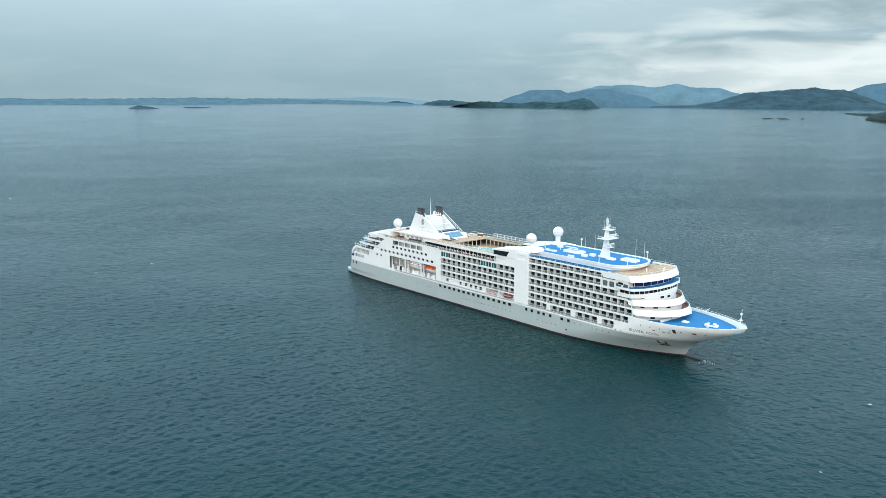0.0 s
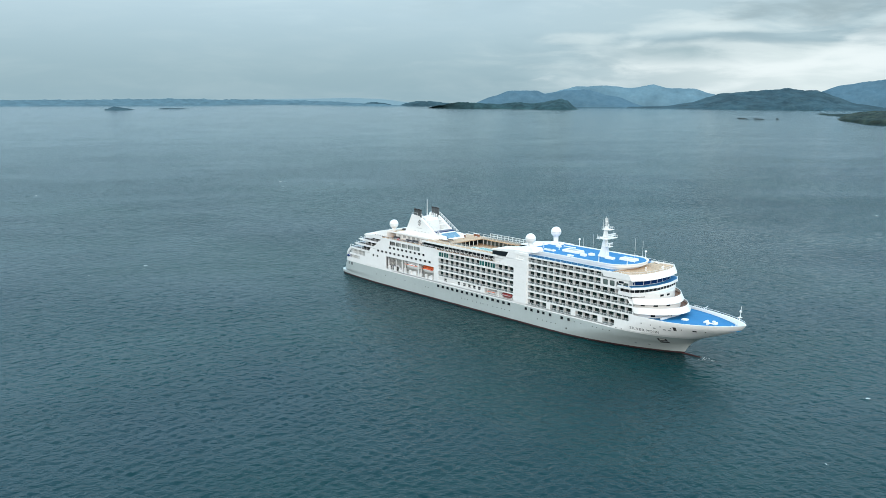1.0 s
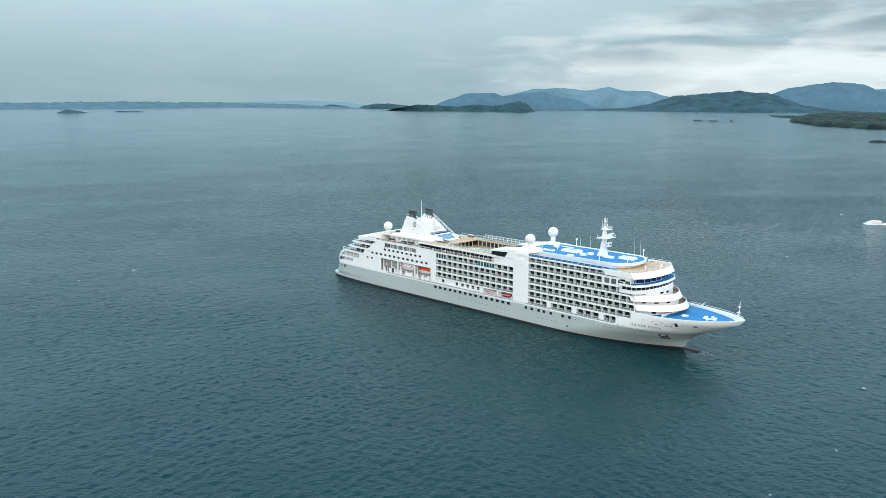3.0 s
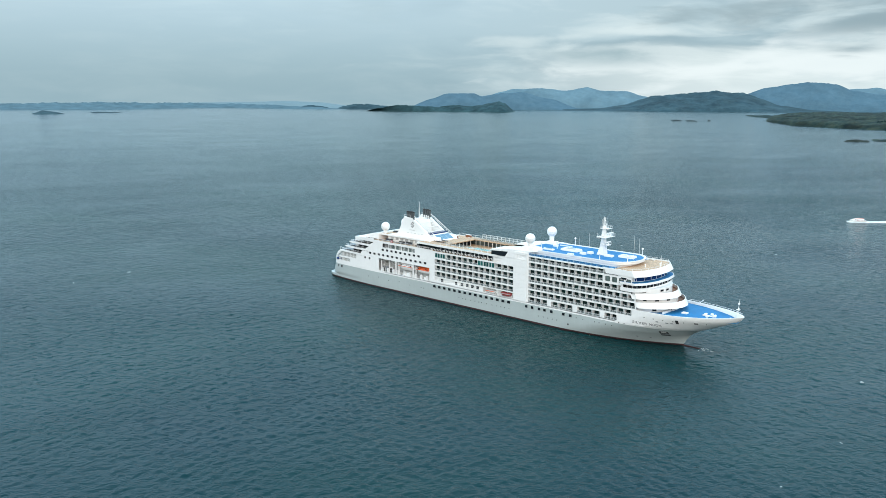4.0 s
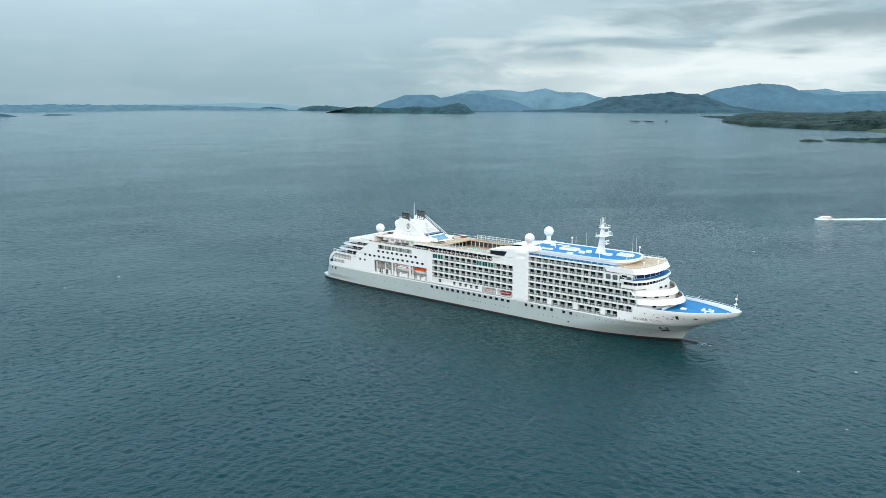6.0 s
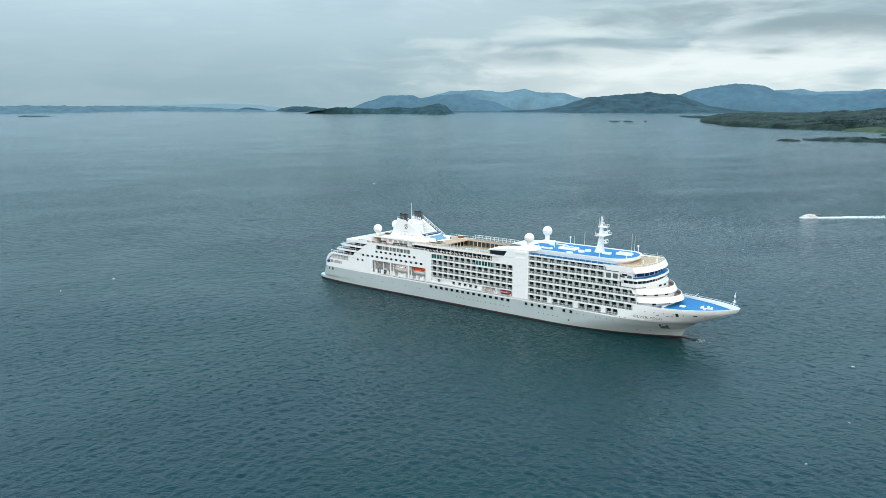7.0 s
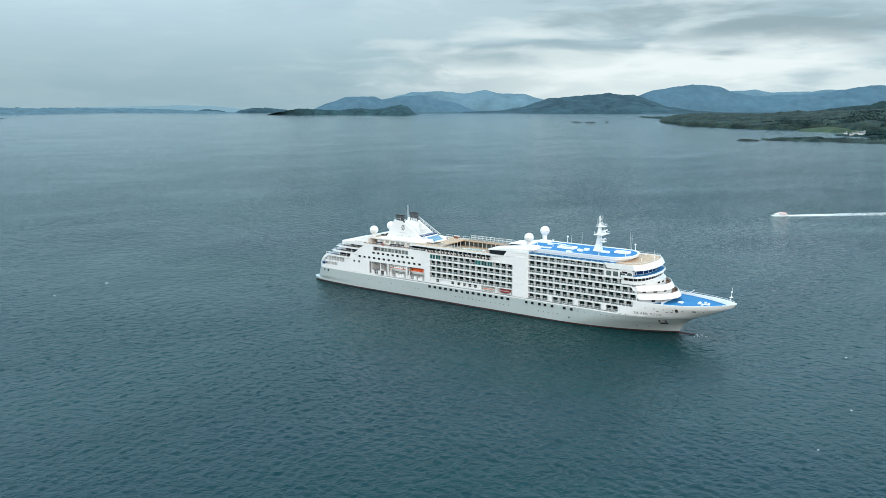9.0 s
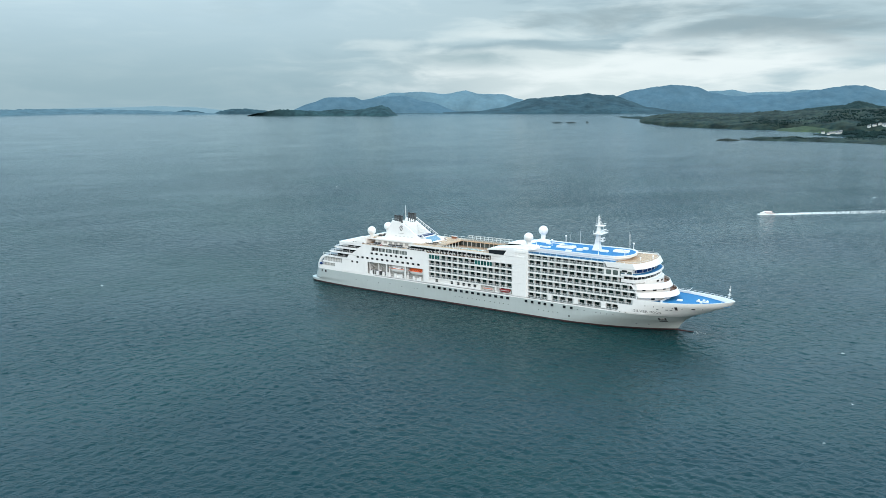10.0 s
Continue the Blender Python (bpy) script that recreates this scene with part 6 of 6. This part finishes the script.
for s in (-1, 1):
    q = 1 if s < 0 else -1
    boat("tender", "white tender boat with orange top stripe hung in a bay", 10.6, 3.6, 3.2, WHITE, WHITE, pose(-45.4, s * 11.3, 10.4, 0, 0, 0))
    boat("lifeboat", "orange and white enclosed lifeboat hung in a bay", 9.2, 3.5, 3.0, WHITE, ORANGE, pose(-34.6, s * 11.3, 10.4, 0, 0, 0))
    boat("rescue_boat", "small red rescue boat in a side bay", 6.0, 2.2, 1.7, RED, RED, pose(12.9, s * 12.3, 8.3), cabin=False)
    boat("rescue_boat", "small white workboat in a side bay", 5.6, 2.0, 1.5, WHITE, CURTAIN, pose(4.8, s * 12.3, 8.3), cabin=False)
    for x0 in (1.9, 4.4, 7.4, 9.9, 12.6, 15.6):
        part("boat_davit", Build().rod((x0, s * 12.9, 8.1), (x0 + .5, s * 12.0, 10.3), .11, n=6).rod((x0 + .5, s * 12.0, 10.3), (x0 + 1.3, s * 13.2, 9.9), .09, n=6), WHITE, ship, "white folding boat davit")
    for x0 in (2.4, 6.6, 10.6, 16.0):
        part("deck_gear", Build().box(x0, x0 + .8, s * 11.9, s * 12.6, 8, 9.1 + .3 * (x0 > 6)), CURTAIN, ship)
    # back of the bay coloured near-black in place of its shade
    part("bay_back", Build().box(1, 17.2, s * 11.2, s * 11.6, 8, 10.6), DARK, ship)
    for x0 in (-62, -56.5, -50.2, -41.2, -39.2, -30.6):
        d = part("davit", Build().box(x0, x0 + .28, s * 12.2, s * 12.7, 8, 14.2).rod((x0 + .25, s * 12.4, 13.6), (x0 + .25, s * 9.2, 11.0), .18), WHITE, ship, "white boat davit")
        part("sheave", Build().rod((x0 - .1, s * 12.4, 13.4), (x0 + .6, s * 12.4, 13.4), .3, n=10), GREY, d)
    for i in range(9):
        x = -61.5 + i * 3.6
        part("raft_cradle", Build().side([(x, 8.0), (x + 1.4, 8.0), (x + 1.1, 9.9), (x + .3, 9.9)], s * 12.9, s * 12.2), WHITE, ship, "white tilted liferaft cradle")
        part("bay_rail", Build().rod((x - .6, s * 13.3, 9.3), (x + 3.0, s * 13.3, 9.3), .05, n=5).rod((x + 1.8, s * 13.3, 8.0), (x + 1.8, s * 13.3, 9.3), .04, n=5), WHITE, ship)
    for i in range(5):
        x = -61 + i * 2.0
        part("winch", Build().box(x, x + 1.3, s * 10.2, s * 11.2, 8, 9.4).rod((x + .65, s * 11.3, 9.0), (x + .65, s * 10.1, 9.0), .55, n=12), GREY if i % 2 else WHITE, ship, "boat winch")
    rb = random.Random(31)
    for i in range(34):
        x, w, h = rb.uniform(-62, -30) if i % 2 else rb.uniform(-62, -53), rb.uniform(.5, 1.4), rb.uniform(.8, 2.6)
        part("deck_gear", Build().box(x, x + w, s * (11.2 + rb.uniform(0, .8)), s * 12.4, 8, 8 + h), (WHITE, CURTAIN, GREY)[i % 3], ship)
    for i in range(9):
        x = -62 + i * 3.7
        part("pipe_run", Build().rod((x, s * 9.4, 13.2), (x + 3.4, s * 9.4, 12.6), .14, n=6).rod((x + 1.5, s * 9.3, 8), (x + 1.5, s * 9.3, 13), .1, n=6), CURTAIN, ship)
    part("bay_wall", Build().box(-63, -29, s * 8.7, s * 8.85, 8, 14.2), CURTAIN, ship)

# ------------------------------------------------ the small boat and its wake
t = thing("pilot_boat", "small white enclosed launch with red stripes running over the sea", "boat", at=pose(32.0, 371.1, .15, 0, -3, 223))
rows = []
for i in range(15):
    u = i / 14
    x = -6 + 12 * u
    w = 1.8 * (1 - max(0, (u - .55) / .45) ** 2.2)
    rows.append([(x, w * c, z + .5 * u * u) for c, z in ((-1, 1.1), (-.9, .3), (-.3, -.3), (0, -.4), (.3, -.3), (.9, .3), (1, 1.1))])
part("hull", Build().loft(rows).quad(rows[0][0], rows[0][2], rows[0][4], rows[0][6]), WHITE, t, smooth=True)
for s in (-1, 1):
    part("fender", Build().rod((-5.6, s * 1.85, 1.0), (2.0, s * 1.75, 1.15), .12), RED, t, "orange rubbing fender")
part("deck", Build().loft([[r[0], r[6]] for r in rows]), CURTAIN, t)
canopy = []
for i in range(13):
    u = i / 12
    h = 1.5 * (1 - abs(2 * u - 1) ** 3) ** .5
    canopy.append([(-5.2 + 9.6 * u, 1.6 * (1 - .5 * max(0, u - .6)) * math.cos(math.pi * k / 10), 1.05 + h * math.sin(math.pi * k / 10) ** .8) for k in range(11)])
part("canopy", Build().loft(canopy), WHITE, t, smooth=True)
for i in range(5):
    for s in (-1, 1):
        part("window", Build().box(-4.2 + i * 1.6, -3.3 + i * 1.6, s * 1.48 - .06, s * 1.48 + .06, 1.45, 1.95), RED if i % 2 else GLASS, t)
part("roof_stripe", Build().box(-4.0, 2.6, -.5, .5, 2.5, 2.6), ORANGE, t, "orange stripe along the canopy")
_r = random.Random(5)
b = Build()
d = Vector((math.cos(radians(43)), math.sin(radians(43))))
nrm = Vector((-d.y, d.x))
for i in range(1900):
    u = _r.random() ** 1.5
    spread = _r.choice((-1, 1)) * (2.0 + 5.5 * u) if i % 3 else 0
    c = Vector((32, 371.1)) + d * (u * 175 - 6) + nrm * (spread + _r.gauss(0, 1) * (.55 + 2.0 * u))
    s = _r.uniform(.25, .75) * (1.15 - .80 * u)
    turn = radians(43) + _r.gauss(0, .3)
    ring = []
    for q in range(7):
        e, g = 1.7 * s * _r.uniform(.5, 1.4) * math.cos(q * math.tau / 7), .6 * s * _r.uniform(.4, 1.2) * math.sin(q * math.tau / 7)
        ring.append((c.x + e * math.cos(turn) - g * math.sin(turn), c.y + e * math.sin(turn) + g * math.cos(turn)))
    b.prism(ring, -.05, _r.uniform(.05, .14) * (1.2 - u) + (.25 if u < .03 else 0), grow=-.3)
tagged(new("wake", b.mesh("wake", [FOAM])), "white churned wake trailing a small launch", "wake", kind="stuff")
